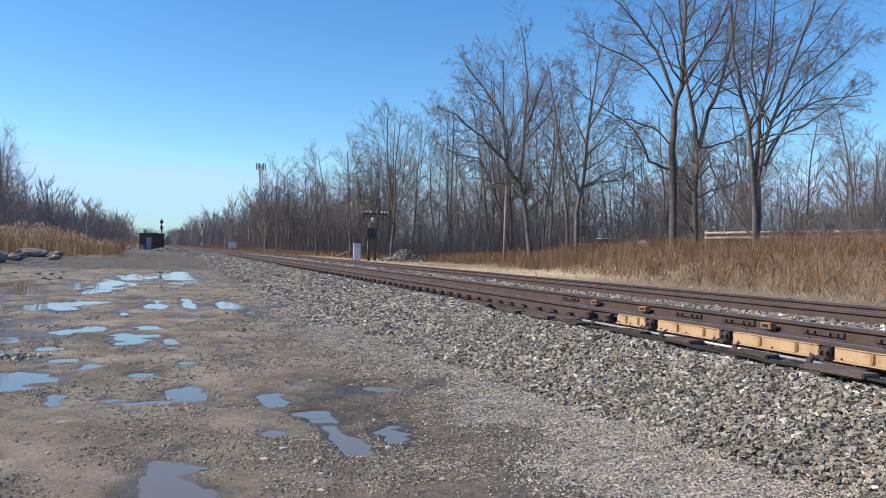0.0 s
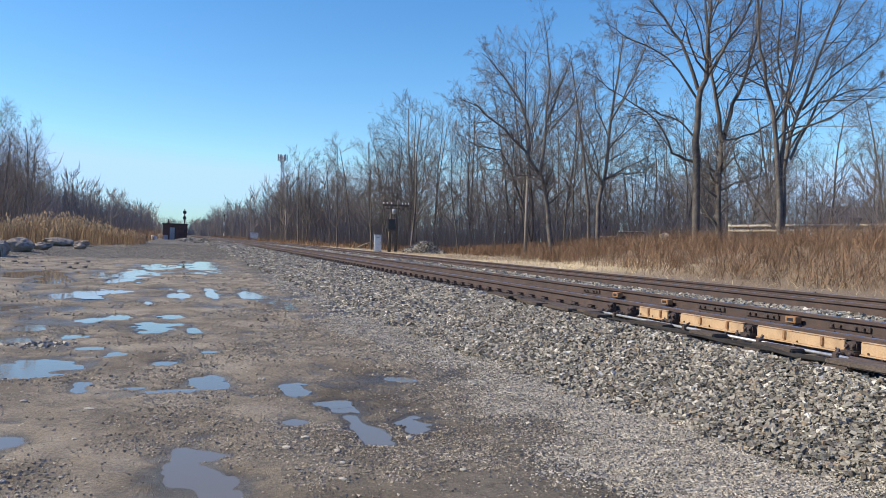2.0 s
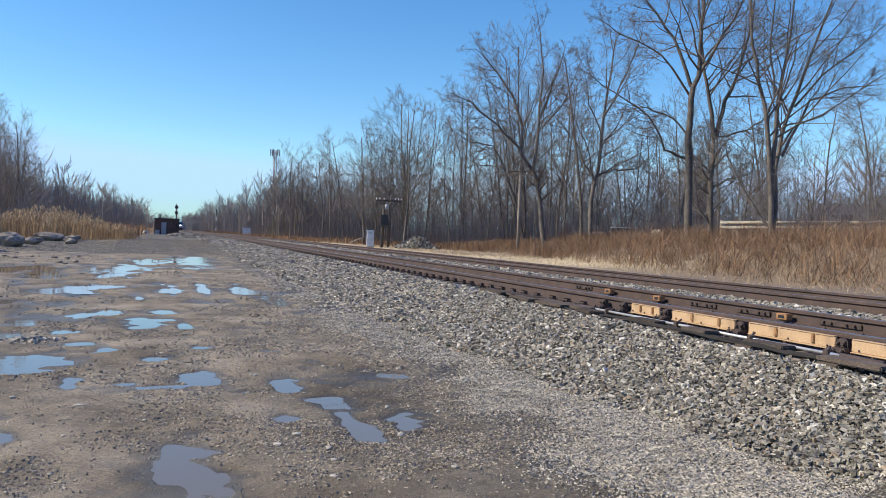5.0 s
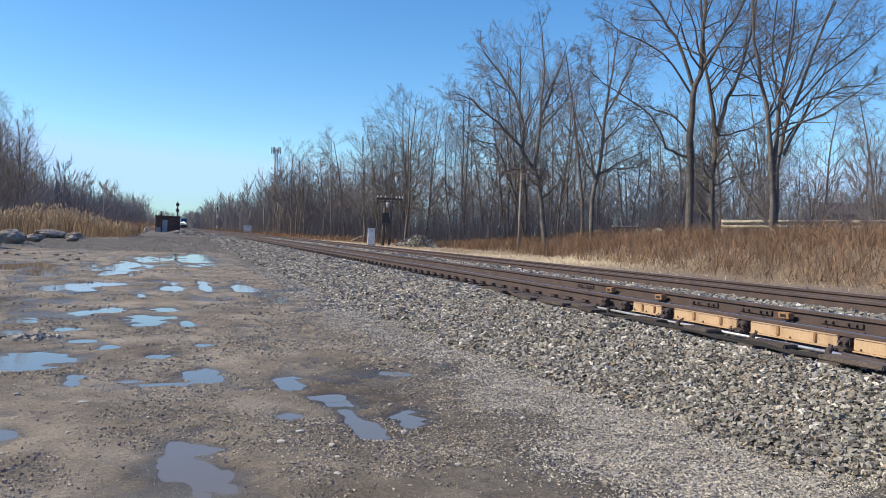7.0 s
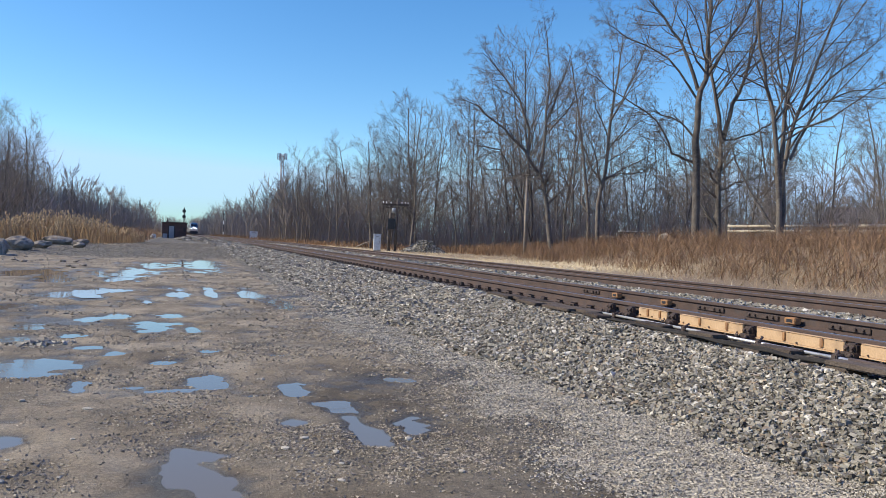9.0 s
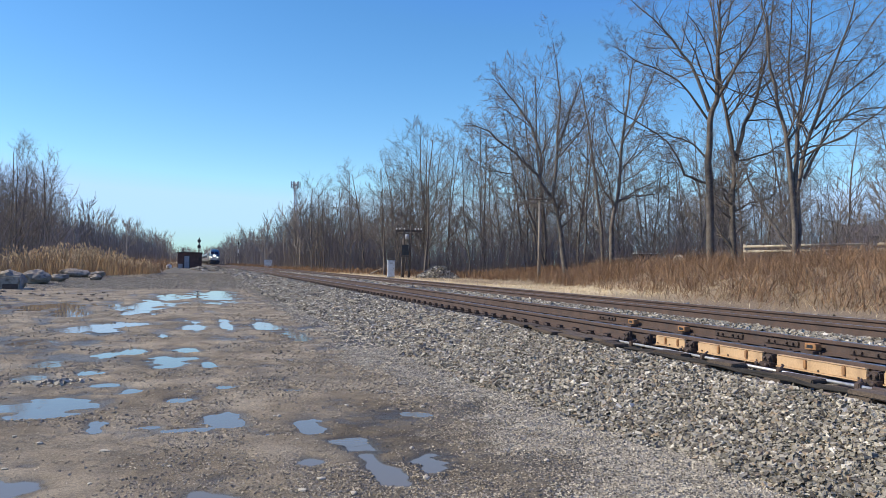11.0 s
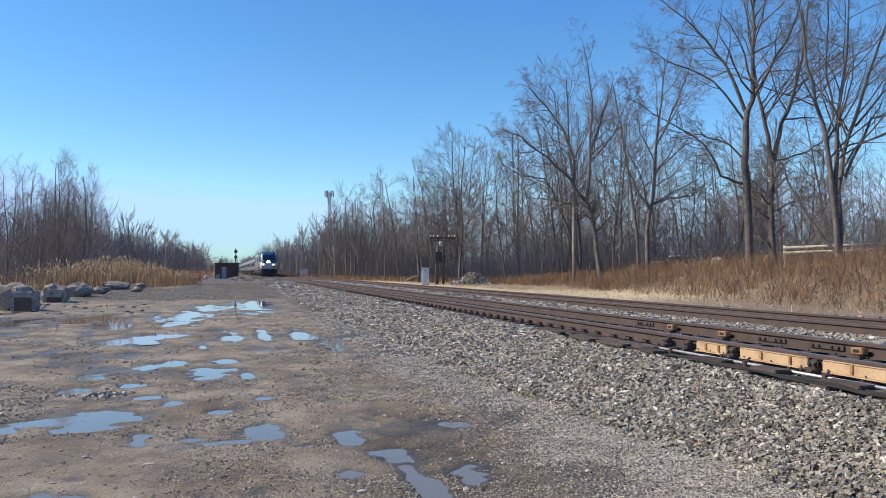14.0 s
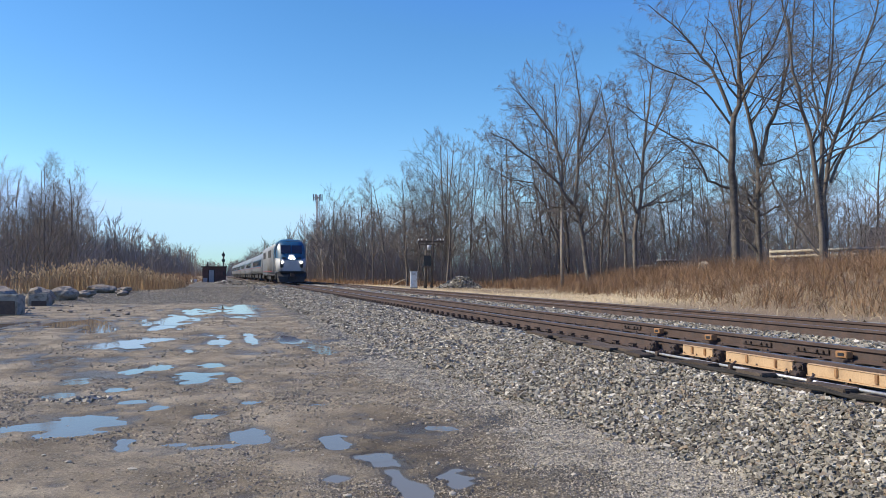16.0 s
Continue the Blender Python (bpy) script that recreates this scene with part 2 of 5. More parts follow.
    link(b.outputs[0], p.inputs["Normal"])
    return m


MUD = ((0.155, 0.121, 0.077), (0.245, 0.196, 0.130), (0.33, 0.272, 0.188))
STONE = ((0.12, 0.10, 0.07), (0.235, 0.205, 0.152), (0.38, 0.34, 0.265))
STRAW = ((0.12, 0.08, 0.046), (0.22, 0.158, 0.095), (0.40, 0.305, 0.185))
GROUND = ground_material()

WATER_MAT = bpy.data.materials.new("puddle_water")
WATER_MAT.use_nodes = True
wp = WATER_MAT.node_tree.nodes["Principled BSDF"]
wp.inputs["Base Color"].default_value = (0.15, 0.122, 0.09, 1)
wp.inputs["Roughness"].default_value = 0.03
wp.inputs["IOR"].default_value = 1.33
rip = WATER_MAT.node_tree.nodes.new("ShaderNodeTexNoise")
rip.inputs["Scale"].default_value, rip.inputs["Detail"].default_value = 9, 2
rb = WATER_MAT.node_tree.nodes.new("ShaderNodeBump")
rb.inputs["Strength"].default_value, rb.inputs["Distance"].default_value = 0.05, 0.01
WATER_MAT.node_tree.links.new(rip.outputs[0], rb.inputs["Height"])
WATER_MAT.node_tree.links.new(rb.outputs[0], wp.inputs["Normal"])

def ballast_material():
    """Broken stone: mostly mid grey, some dark, a few tan, a few nearly white."""
    m = mat("ballast_stone", (0.78, 0.78, 0.77), (1.2, 1.18, 1.14), 3, 45, 0.9, bump=0.5)
    nt = m.node_tree
    p = nt.nodes["Principled BSDF"]
    src = p.inputs["Base Color"].links[0].from_socket
    geo = nt.nodes.new("ShaderNodeNewGeometry")
    r = nt.nodes.new("ShaderNodeValToRGB")
    r.color_ramp.interpolation = "CONSTANT"
    e = r.color_ramp.elements
    e[0].position, e[0].color = 0.0, (0.085, 0.072, 0.055, 1)
    e[1].position, e[1].color = 0.95, (0.58, 0.53, 0.44, 1)
    for q, c in ((0.14, (0.17, 0.148, 0.114)), (0.32, (0.255, 0.225, 0.175)), (0.5, (0.215, 0.197, 0.157)), (0.66, (0.31, 0.276, 0.218)),
                 (0.81, (0.27, 0.205, 0.138)), (0.87, (0.40, 0.357, 0.282))):
        e.new(q).color = (*c, 1)
    nt.links.new(geo.outputs["Random Per Island"], r.inputs[0])
    mx = nt.nodes.new("ShaderNodeMixRGB")
    mx.blend_type = "MULTIPLY"
    mx.inputs[0].default_value = 1.0
    nt.links.new(r.outputs[0], mx.inputs[1])
    nt.links.new(src, mx.inputs[2])
    nt.links.new(mx.outputs[0], p.inputs["Base Color"])
    return m


BALLAST = ballast_material()
PEBBLE = mat("lot_pebbles", (0.16, 0.13, 0.09), (0.32, 0.27, 0.198), 3, 60, 0.9, bump=0.0, vary=0.5, random_by="island")
FINES = mat("crushed_fines", (0.23, 0.198, 0.147), (0.40, 0.352, 0.272), 3, 60, 0.9, bump=0.2, vary=0.5, random_by="island")
RAIL = mat("rail_steel_rusty", (0.055, 0.036, 0.028), (0.11, 0.07, 0.053), 3, 90, 0.7, 0.2, 0.2, dirt=(0.05, 0.045, 0.045))
RAIL_HEAD = mat("rail_head_polished", (0.30, 0.29, 0.29), (0.42, 0.41, 0.41), 2, 120, 0.33, 0.9, 0.05)
TIMBER = mat("creosoted_tie", (0.055, 0.044, 0.036), (0.12, 0.092, 0.07), 3, 50, 0.95, bump=0.6, vary=0.35, random_by="object", spec=0.15)
IRON = mat("dark_rusty_iron", (0.05, 0.036, 0.03), (0.11, 0.075, 0.06), 8, 90, 0.7, 0.3, 0.4)
TAN = mat("tan_painted_steel", (0.42, 0.27, 0.14), (0.56, 0.375, 0.21), 3, 60, 0.6, 0.0, 0.15, dirt=(0.22, 0.14, 0.08), dirt_amount=0.4)
ORANGE = mat("faded_orange_steel", (0.27, 0.13, 0.05), (0.40, 0.21, 0.085), 12, 80, 0.65, 0.0, 0.2, dirt=(0.12, 0.07, 0.05))
GALV = mat("galvanised_pipe", (0.42, 0.40, 0.36), (0.62, 0.60, 0.55), 6, 90, 0.42, 0.5, 0.1, dirt=(0.3, 0.24, 0.18))
RUBBER = mat("black_rubber", (0.022, 0.021, 0.02), (0.05, 0.044, 0.038), 6, 80, 0.95, 0, 0.3, spec=0.1)
BARK = mat("grey_bark", (0.066, 0.054, 0.044), (0.175, 0.147, 0.122), 3.0, 16, 0.95, bump=1.0, vary=0.2, random_by="object")
TWIG = mat("bare_twigs", (0.12, 0.101, 0.085), (0.235, 0.2, 0.17), 2, 20, 0.95, bump=0.0, vary=0.3, random_by="island")
# paler than TWIG: the haze of distance is mixed into this colour
HAZE_TWIG = mat("far_twigs_with_haze", (0.165, 0.141, 0.122), (0.265, 0.227, 0.196), 0.2, 3, 0.95, bump=0.0, vary=0.3, random_by="island")
WEED = mat("dry_brown_weed", (0.13, 0.074, 0.039), (0.33, 0.2, 0.108), 0.8, 3, 0.95, bump=0.0, vary=0.42, random_by="island")
PALE = mat("pale_dry_grass", (0.2, 0.142, 0.082), (0.36, 0.268, 0.162), 0.5, 4, 0.95, bump=0.0, vary=0.3, random_by="island")
STRAWTOP = mat("bleached_straw", (0.48, 0.37, 0.215), (0.70, 0.57, 0.37), 0.5, 4, 0.95, bump=0.0, vary=0.25, random_by="island")
REED = mat("dry_reed", (0.27, 0.165, 0.078), (0.44, 0.30, 0.155), 0.5, 3, 0.95, bump=0.0, vary=0.35, random_by="island")
PLUME = mat("reed_plume", (0.36, 0.235, 0.115), (0.56, 0.40, 0.22), 0.5, 3, 0.95, bump=0.0, vary=0.3, random_by="island")
ROCK = mat("grey_boulder", (0.15, 0.116, 0.082), (0.38, 0.315, 0.24), 1.6, 25, 0.92, bump=0.7, dirt=(0.05, 0.042, 0.032), dirt_amount=0.7)
CONCRETE = mat("weathered_concrete", (0.20, 0.175, 0.14), (0.40, 0.36, 0.30), 1.8, 40, 0.9, bump=0.5, dirt=(0.06, 0.052, 0.04), dirt_amount=0.75)
POLEWOOD = mat("weathered_pole", (0.17, 0.135, 0.105), (0.30, 0.25, 0.20), 3, 30, 0.9, bump=0.5)
DARKWOOD = mat("dark_old_pole", (0.06, 0.048, 0.04), (0.13, 0.105, 0.085), 3, 30, 0.9, bump=0.5)
HUTBRICK = mat("dark_brown_brick", (0.085, 0.045, 0.036), (0.16, 0.09, 0.07), 2, 30, 0.85, bump=0.4, vary=0.25, random_by="object")
GREYPAINT = mat("grey_paint", (0.25, 0.255, 0.26), (0.35, 0.355, 0.36), 3, 40, 0.55, 0.0, 0.1, dirt=(0.2, 0.19, 0.17))
SILVERBOX = mat("aluminium_cabinet", (0.46, 0.48, 0.52), (0.60, 0.62, 0.66), 2, 50, 0.45, 0.4, 0.1, dirt=(0.3, 0.28, 0.25))
BLACK = mat("black_paint", (0.012, 0.012, 0.013), (0.03, 0.03, 0.032), 4, 60, 0.5, 0, 0.1)
WHITE = mat("white_paint", (0.62, 0.62, 0.60), (0.80, 0.80, 0.78), 4, 60, 0.55, 0, 0.1, dirt=(0.4, 0.38, 0.33))
LOGWOOD = mat("bleached_rail_wood", (0.27, 0.225, 0.165), (0.46, 0.40, 0.31), 2, 30, 0.9, bump=0.4)
ROOFING = mat("dark_shingle", (0.045, 0.035, 0.032), (0.10, 0.075, 0.065), 2, 25, 0.9, bump=0.4)
SIDING = mat("brown_siding", (0.13, 0.08, 0.06), (0.20, 0.13, 0.10), 1, 20, 0.85, bump=0.2)
# train
BLUE = mat("loco_blue", (0.008, 0.058, 0.115), (0.014, 0.078, 0.145), 1.2, 30, 0.38, 0, 0.05, dirt=(0.05, 0.07, 0.10), dirt_amount=0.3)
NOSE_SILVER = mat("nose_silver_white", (0.33, 0.325, 0.315), (0.43, 0.42, 0.41), 1.2, 30, 0.5, 0.0, 0.05, dirt=(0.3, 0.27, 0.24), dirt_amount=0.3)
SILVER = mat("loco_silver_grey", (0.19, 0.195, 0.2), (0.27, 0.275, 0.28), 1.2, 30, 0.55, 0.1, 0.05, dirt=(0.2, 0.18, 0.16))
STAINLESS = mat("coach_stainless", (0.15, 0.155, 0.16), (0.23, 0.235, 0.24), 1.2, 40, 0.5, 0.35, 0.05, dirt=(0.25, 0.23, 0.21))
UNDER = mat("train_underframe", (0.025, 0.023, 0.022), (0.06, 0.054, 0.05), 2, 30, 0.8, 0.1, 0.2)
RED = mat("red_stripe", (0.32, 0.03, 0.03), (0.42, 0.05, 0.045), 2, 40, 0.5, 0, 0.0)
PANE = mat("dark_glass", (0.012, 0.014, 0.018), (0.02, 0.023, 0.028), 2, 20, 0.06, 0, 0.0)
LAMP = glow("headlamp_glow", (1.0, 0.95, 0.88), 9.0)


# ---------------------------------------------------------------- mesh helpers
def mesh_np(name, verts, faces, material, flat=True):
    """A mesh from arrays: verts (n, 3) and faces (m, k)."""
    me = bpy.data.meshes.new(name)
    verts, faces = np.asarray(verts, np.float32), np.asarray(faces, np.int32)
    k = faces.shape[1]
    me.vertices.add(len(verts))
    me.vertices.foreach_set("co", verts.ravel())
    me.loops.add(faces.size)
    me.loops.foreach_set("vertex_index", faces.ravel())
    me.polygons.add(len(faces))
    me.polygons.foreach_set("loop_start", np.arange(0, faces.size, k, dtype=np.int32))
    me.polygons.foreach_set("use_smooth", np.full(len(faces), not flat))
    me.update(calc_edges=True)
    me.validate()
    me.materials.append(material)
    return me


def part(name, bm, material, parent=None, label="", place=None):
    """Link a bmesh as one mesh object under a thing or a part."""
    me = bpy.data.meshes.new(name)
    bm.normal_update()
    bm.to_mesh(me)
    bm.free()
    me.materials.append(material)
    ob = new(name, me)
    if place is not None:
        ob.matrix_basis = place
    if parent:
        ob.parent = parent
    if label:
        ob["label"] = label
    return ob


def share(name, me, parent, m=None, label=""):
    ob = new(name, me)
    if parent:
        ob.parent = parent
    if m is not None:
        ob.matrix_basis = m
    if label:
        ob["label"] = label
    return ob


def thing(name, m, label, category, group="", kind=""):
    ob = new(name)
    ob.empty_display_size = 0.2
    ob.matrix_basis = m
    return tagged(ob, label, category, group, kind)


def box(x0, x1, y0, y1, z0, z1, bevel=0.0, bm=None):
    bm2 = bmesh.new()
    bmesh.ops.create_cube(bm2, size=1)
    for v in bm2.verts:
        v.co = Vector(((x0 + x1) / 2 + v.co.x * (x1 - x0), (y0 + y1) / 2 + v.co.y * (y1 - y0), (z0 + z1) / 2 + v.co.z * (z1 - z0)))
    if bevel:
        bmesh.ops.bevel(bm2, geom=bm2.edges[:], offset=bevel, segments=2, affect="EDGES")
    return join(bm, bm2)


def join(bm, bm2):
    if bm is None:
        return bm2
    me = bpy.data.meshes.new("tmp")
    bm2.to_mesh(me)
    bm2.free()
    bm.from_mesh(me)
    bpy.data.meshes.remove(me)
    return bm


def rod(a, b, r, r2=None, n=10, bm=None):
    """A round bar from a to b, tapering to r2."""
    a, b = Vector(a), Vector(b)
    d = b - a
    bm2 = bmesh.new()
    bmesh.ops.create_cone(bm2, cap_ends=True, segments=n, radius1=r, radius2=r if r2 is None else r2, depth=d.length)
    turn = d.to_track_quat("Z", "Y").to_matrix().to_4x4()
    bmesh.ops.transform(bm2, matrix=Matrix.Translation((a + b) / 2) @ turn, verts=bm2.verts)
    for f in bm2.faces:
        f.smooth = len(f.verts) == 4
    return join(bm, bm2)


def lump(rng, sx, sy, sz, rough=0.25, cuts=2, square=0.0):
    """An irregular stone."""
    bm = bmesh.new()
    bmesh.ops.create_icosphere(bm, subdivisions=cuts + 1, radius=1)
    o = Vector((rng.random() * 50, rng.random() * 50, rng.random() * 50))
    for v in bm.verts:
        n = v.co.normalized()
        if square:
            q = max(abs(n.x), abs(n.y), abs(n.z))
            n = n.lerp(n / q, square)
        k = 1 + rough * noise.noise(n * 1.3 + o) + rough * 0.5 * noise.noise(n * 3.1 + o)
        v.co = Vector((n.x * sx * k, n.y * sy * k, n.z * sz * k))
    return bm


def tubes(paths, k):
    """Round branches as arrays: paths is a list of (points, radii)."""
    vs, fs, base = [], [], 0
    groups = {}
    for pts, rad in paths:
        groups.setdefault(len(pts), []).append((pts, rad))
    for n, items in groups.items():
        P = np.array([[tuple(q) for q in it[0]] for it in items])
        R = np.array([it[1] for it in items])
        T = np.gradient(P, axis=1)
        T /= np.linalg.norm(T, axis=2, keepdims=True) + 1e-9
        ref = np.where(np.abs(T[:, :1, 2:3]) > 0.8, np.array([1.0, 0, 0]), np.array([0, 0, 1.0]))
        A = np.cross(T, np.broadcast_to(ref, T.shape))
        A /= np.linalg.norm(A, axis=2, keepdims=True) + 1e-9
        B = np.cross(T, A)
        an = np.arange(k) * 2 * np.pi / k
        V = P[:, :, None] + R[:, :, None, None] * (A[:, :, None] * np.cos(an)[:, None] + B[:, :, None] * np.sin(an)[:, None])
        i = np.arange(len(items))[:, None, None] * n * k + np.arange(n - 1)[None, :, None] * k
        j = np.arange(k)[None, None]
        a, b = i + j, i + (j + 1) % k
        F = np.stack([a, b, b + k, a + k], -1).reshape(-1, 4) + base
        vs.append(V.reshape(-1, 3))
        fs.append(F)
        base += V.size // 3
    return np.concatenate(vs), np.concatenate(fs)


# ---------------------------------------------------------------- ground
def spread(stops):
    """Grid lines: (from, to, step at from, step at to)."""
    out = []
    for a, b, s0, s1 in stops:
        v = a
        while v < b:
            out.append(v)
            v += s0 + (s1 - s0) * (v - a) / (b - a)
    out.append(stops[-1][1])
    return np.array(out)


def build_ground():
    gx = spread([(-2500, -200, 500, 200), (-200, -30, 25, 4), (-30, -6, 2, 0.4), (-6, -3, 0.3, 0.06), (-3, 4.3, 0.045, 0.05),
                 (4.3, 14, 0.12, 0.3), (14, 40, 0.5, 1.5), (40, 200, 4, 25), (200, 2500, 200, 500)])
    gy = spread([(-2500, -100, 500, 60), (-100, 0, 12, 0.6), (0, 3.6, 0.4, 0.06), (3.6, 11, 0.045, 0.06), (11, 45, 0.06, 0.45), (45, 130, 0.7, 3),
                 (130, 400, 6, 20), (400, 3200, 40, 500)])
    X, Y = np.meshgrid(gx, gy)
    Z = height(X, Y)
    V = np.stack([X, Y, Z], -1).reshape(-1, 3)
    n = len(gx)
    i = (np.arange(len(gy) - 1)[:, None] * n + np.arange(n - 1)[None]).ravel()
    F = np.stack([i, i + 1, i + n + 1, i + n], 1)
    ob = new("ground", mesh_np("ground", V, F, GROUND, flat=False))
    tagged(ob, "muddy brown gravel lot with ruts, crushed stone and dry straw verge", "ground", kind="structure")


def build_puddles():
    for k, (cx, cy, rx, ry) in enumerate(PUDDLES):
        bm = bmesh.new()
        z = WATER + 0.0004 * (k % 7)
        ring = [bm.verts.new((math.cos(a) * rx * 1.55, math.sin(a) * ry * 1.55, 0)) for a in [i * math.tau / 28 for i in range(28)]]
        bm.faces.new(ring)
        me = bpy.data.meshes.new("puddle")
        bm.to_mesh(me)
        bm.free()
        me.materials.append(WATER_MAT)
        ob = new("puddle", me)
        ob.location = (cx, cy, z)
        size = "long shallow puddle reflecting blue sky on the muddy lot" if ry > 1 else "small shallow rain puddle reflecting blue sky on muddy gravel"
        tagged(ob, size, "puddle", "puddles on the lot", kind="structure")


build_ground()
build_puddles()

# ---------------------------------------------------------------- railway tracks
PROFILE = [(-0.076, 0), (0.076, 0), (0.076, 0.012), (0.012, 0.032), (0.009, 0.12), (0.037, 0.137), (0.0375, 0.172), (0.028, 0.18),
           (-0.028, 0.18), (-0.0375, 0.172), (-0.037, 0.137), (-0.009, 0.12), (-0.012, 0.032), (-0.076, 0.012)]


def sweep(profile, x, z, ys, name, material, head=None):
    """A bar of that profile along the line, x metres from the line's zero."""
    n, k = len(ys), len(profile)
    pr = np.array(profile)
    V = np.zeros((n, k, 3))
    V[:, :, 0] = x + bend(ys)[:, None] + pr[None, :, 0]
    V[:, :, 1] = ys[:, None]
    V[:, :, 2] = z + pr[None, :, 1]
    i = np.arange(n - 1)[:, None] * k
    j = np.arange(k)[None]
    F = np.stack([i + j, i + (j + 1) % k, i + k + (j + 1) % k, i + k + j], -1)
    me = mesh_np(name, V.reshape(-1, 3), F.reshape(-1, 4), material)
    if head:
        me.materials.append(head)
        idx = np.zeros((n - 1, k), np.int32)
        idx[:, 7] = 1
        me.polygons.foreach_set("material_index", idx.ravel())
    return me


RAIL_YS = spread([(-40, 50, 6, 6), (50, 90, 3, 3), (90, FAR_END, 10, 20)])


def tie_mesh(rng, length=2.6):
    bm = box(-length / 2, length / 2, -0.115, 0.115, -0.18, 0, 0.012)
    for v in bm.verts:
        v.co += Vector((rng.uniform(-.02, .02), rng.uniform(-.006, .006), rng.uniform(-.006, .006)))
    me = bpy.data.meshes.new("tie")
    bm.to_mesh(me)
    bm.free()
    me.materials.append(TIMBER)
    return me


def plate_mesh():
    """Tie plate with two clips and spikes, for one rail."""
    bm = box(-0.18, 0.18, -0.09, 0.09, 0.0, 0.016, 0.004)
    for s in (-1, 1):
        box(s * 0.085, s * 0.125, -0.045, 0.045, 0.012, 0.065, 0.01, bm)
        rod((s * 0.145, 0.05, 0.0), (s * 0.145, 0.05, 0.07), 0.017, n=6, bm=bm)
        rod((s * 0.095, -0.07, 0.03), (s * 0.15, 0.06, 0.055), 0.014, n=6, bm=bm)
    me = bpy.data.meshes.new("tie_plate")
    bm.to_mesh(me)
    bm.free()
    me.materials.append(IRON)
    return me


def flat_plate_mesh():
    bm = box(-0.17, 0.17, -0.09, 0.09, 0.0, 0.016, 0.004)
    for s in (-1, 1):
        rod((s * 0.1, 0.05, 0.01), (s * 0.1, 0.05, 0.04), 0.014, n=6, bm=bm)
    me = bpy.data.meshes.new("tie_plate")
    bm.to_mesh(me)
    bm.free()
    me.materials.append(IRON)
    return me


def build_track(centre, label, seed, parts_from, parts_to):
    rng = random.Random(seed)
    track = thing("railway_track", pose(0, 0, 0), label, "railway track", "two parallel tracks", "structure")
    for s in (-1, 1):
        ob = new("rail", sweep(PROFILE, centre + s * GAUGE / 2, RAIL_TOP - RAIL_H, RAIL_YS, "rail", RAIL, RAIL_HEAD))
        ob.parent = track
        ob["label"] = "rust-brown steel rail with a polished head"
    ties = [tie_mesh(rng) for _ in range(5)]
    plate, low = plate_mesh(), flat_plate_mesh()
    y = -6.0
    rest = []
    while y < 420:
        yy = y + rng.uniform(-0.03, 0.03)
        if parts_from < y < parts_to:
            share("tie", rng.choice(ties), track, pose(centre + rng.uniform(-.03, .03), yy, TIE_TOP, 0, 0, rng.uniform(-.8, .8)))
            for s in (-1, 1):
                share("tie_plate", plate if s < 0 and centre < 8 and yy > 9.6 else low, track, pose(centre + s * GAUGE / 2, yy, TIE_TOP - 0.001))
        else:
            rest.append(yy)
        y += 0.5 if y < 150 else 1.0
    c = np.array([(sx, sy, sz) for sx in (-1, 1) for sy in (-1, 1) for sz in (0, 1)], float) * [1.3, .115, .18] - [0, 0, .18]
    quad = np.array([(0, 1, 3, 2), (4, 6, 7, 5), (0, 4, 5, 1), (2, 3, 7, 6), (1, 5, 7, 3)])
    ys = np.array(rest)
    V = c[None] + np.stack([centre + bend(ys), ys, np.full(len(ys), TIE_TOP)], 1)[:, None]
    F = quad[None] + np.arange(len(ys))[:, None, None] * 8
    ob = new("far_ties", mesh_np("far_ties", V.reshape(-1, 3), F.reshape(-1, 4), TIMBER))
    ob.parent = track
    tagged(ob, "dark wooden ties of the far track", kind="stuff")
    return track


track_near = build_track(TRACK_1, "rust-brown steel rails on dark wooden ties in grey ballast", 11, 1.0, 72)
track_far = build_track(TRACK_2, "second rust-brown track on wooden ties beside the weeds", 12, 4.0, 60)


def stones(rng, xs, ys, zs, smin, smax, flat_=0.62, tilt=0.38):
    """Angular broken stones as jittered blocks, lying mostly on their flat side."""
    n = len(xs)
    c = np.array([(sx, sy, sz) for sx in (-1, 1) for sy in (-1, 1) for sz in (-1, 1)], float) * 0.5
    V = c[None] * (1 + rng.uniform(-.5, .2, (n, 8, 1))) + rng.uniform(-.14, .14, (n, 8, 3))
    size = rng.uniform(smin, smax, (n, 1)) * rng.uniform(.8, 1.25, (n, 1))
    V *= (size * np.array([[1.3, 1.0, flat_]]) * rng.uniform(.75, 1.25, (n, 3)))[:, None]
    a = rng.uniform(0, 6.283, n)
    b, d = rng.normal(0, tilt, n), rng.normal(0, tilt, n)
    for ang, i, j in ((a, 0, 1), (b, 1, 2), (d, 0, 2)):
        ca, sn = np.cos(ang)[:, None], np.sin(ang)[:, None]
        p, q = V[:, :, i].copy(), V[:, :, j].copy()
        V[:, :, i], V[:, :, j] = p * ca - q * sn, p * sn + q * ca
    V = V + np.stack([xs, ys, zs], 1)[:, None]
    quad = np.array([(0, 1, 3, 2), (4, 6, 7, 5), (0, 4, 5, 1), (2, 3, 7, 6), (1, 5, 7, 3)])
    return V.reshape(-1, 3), (quad[None] + np.arange(n)[:, None, None] * 8).reshape(-1, 4)


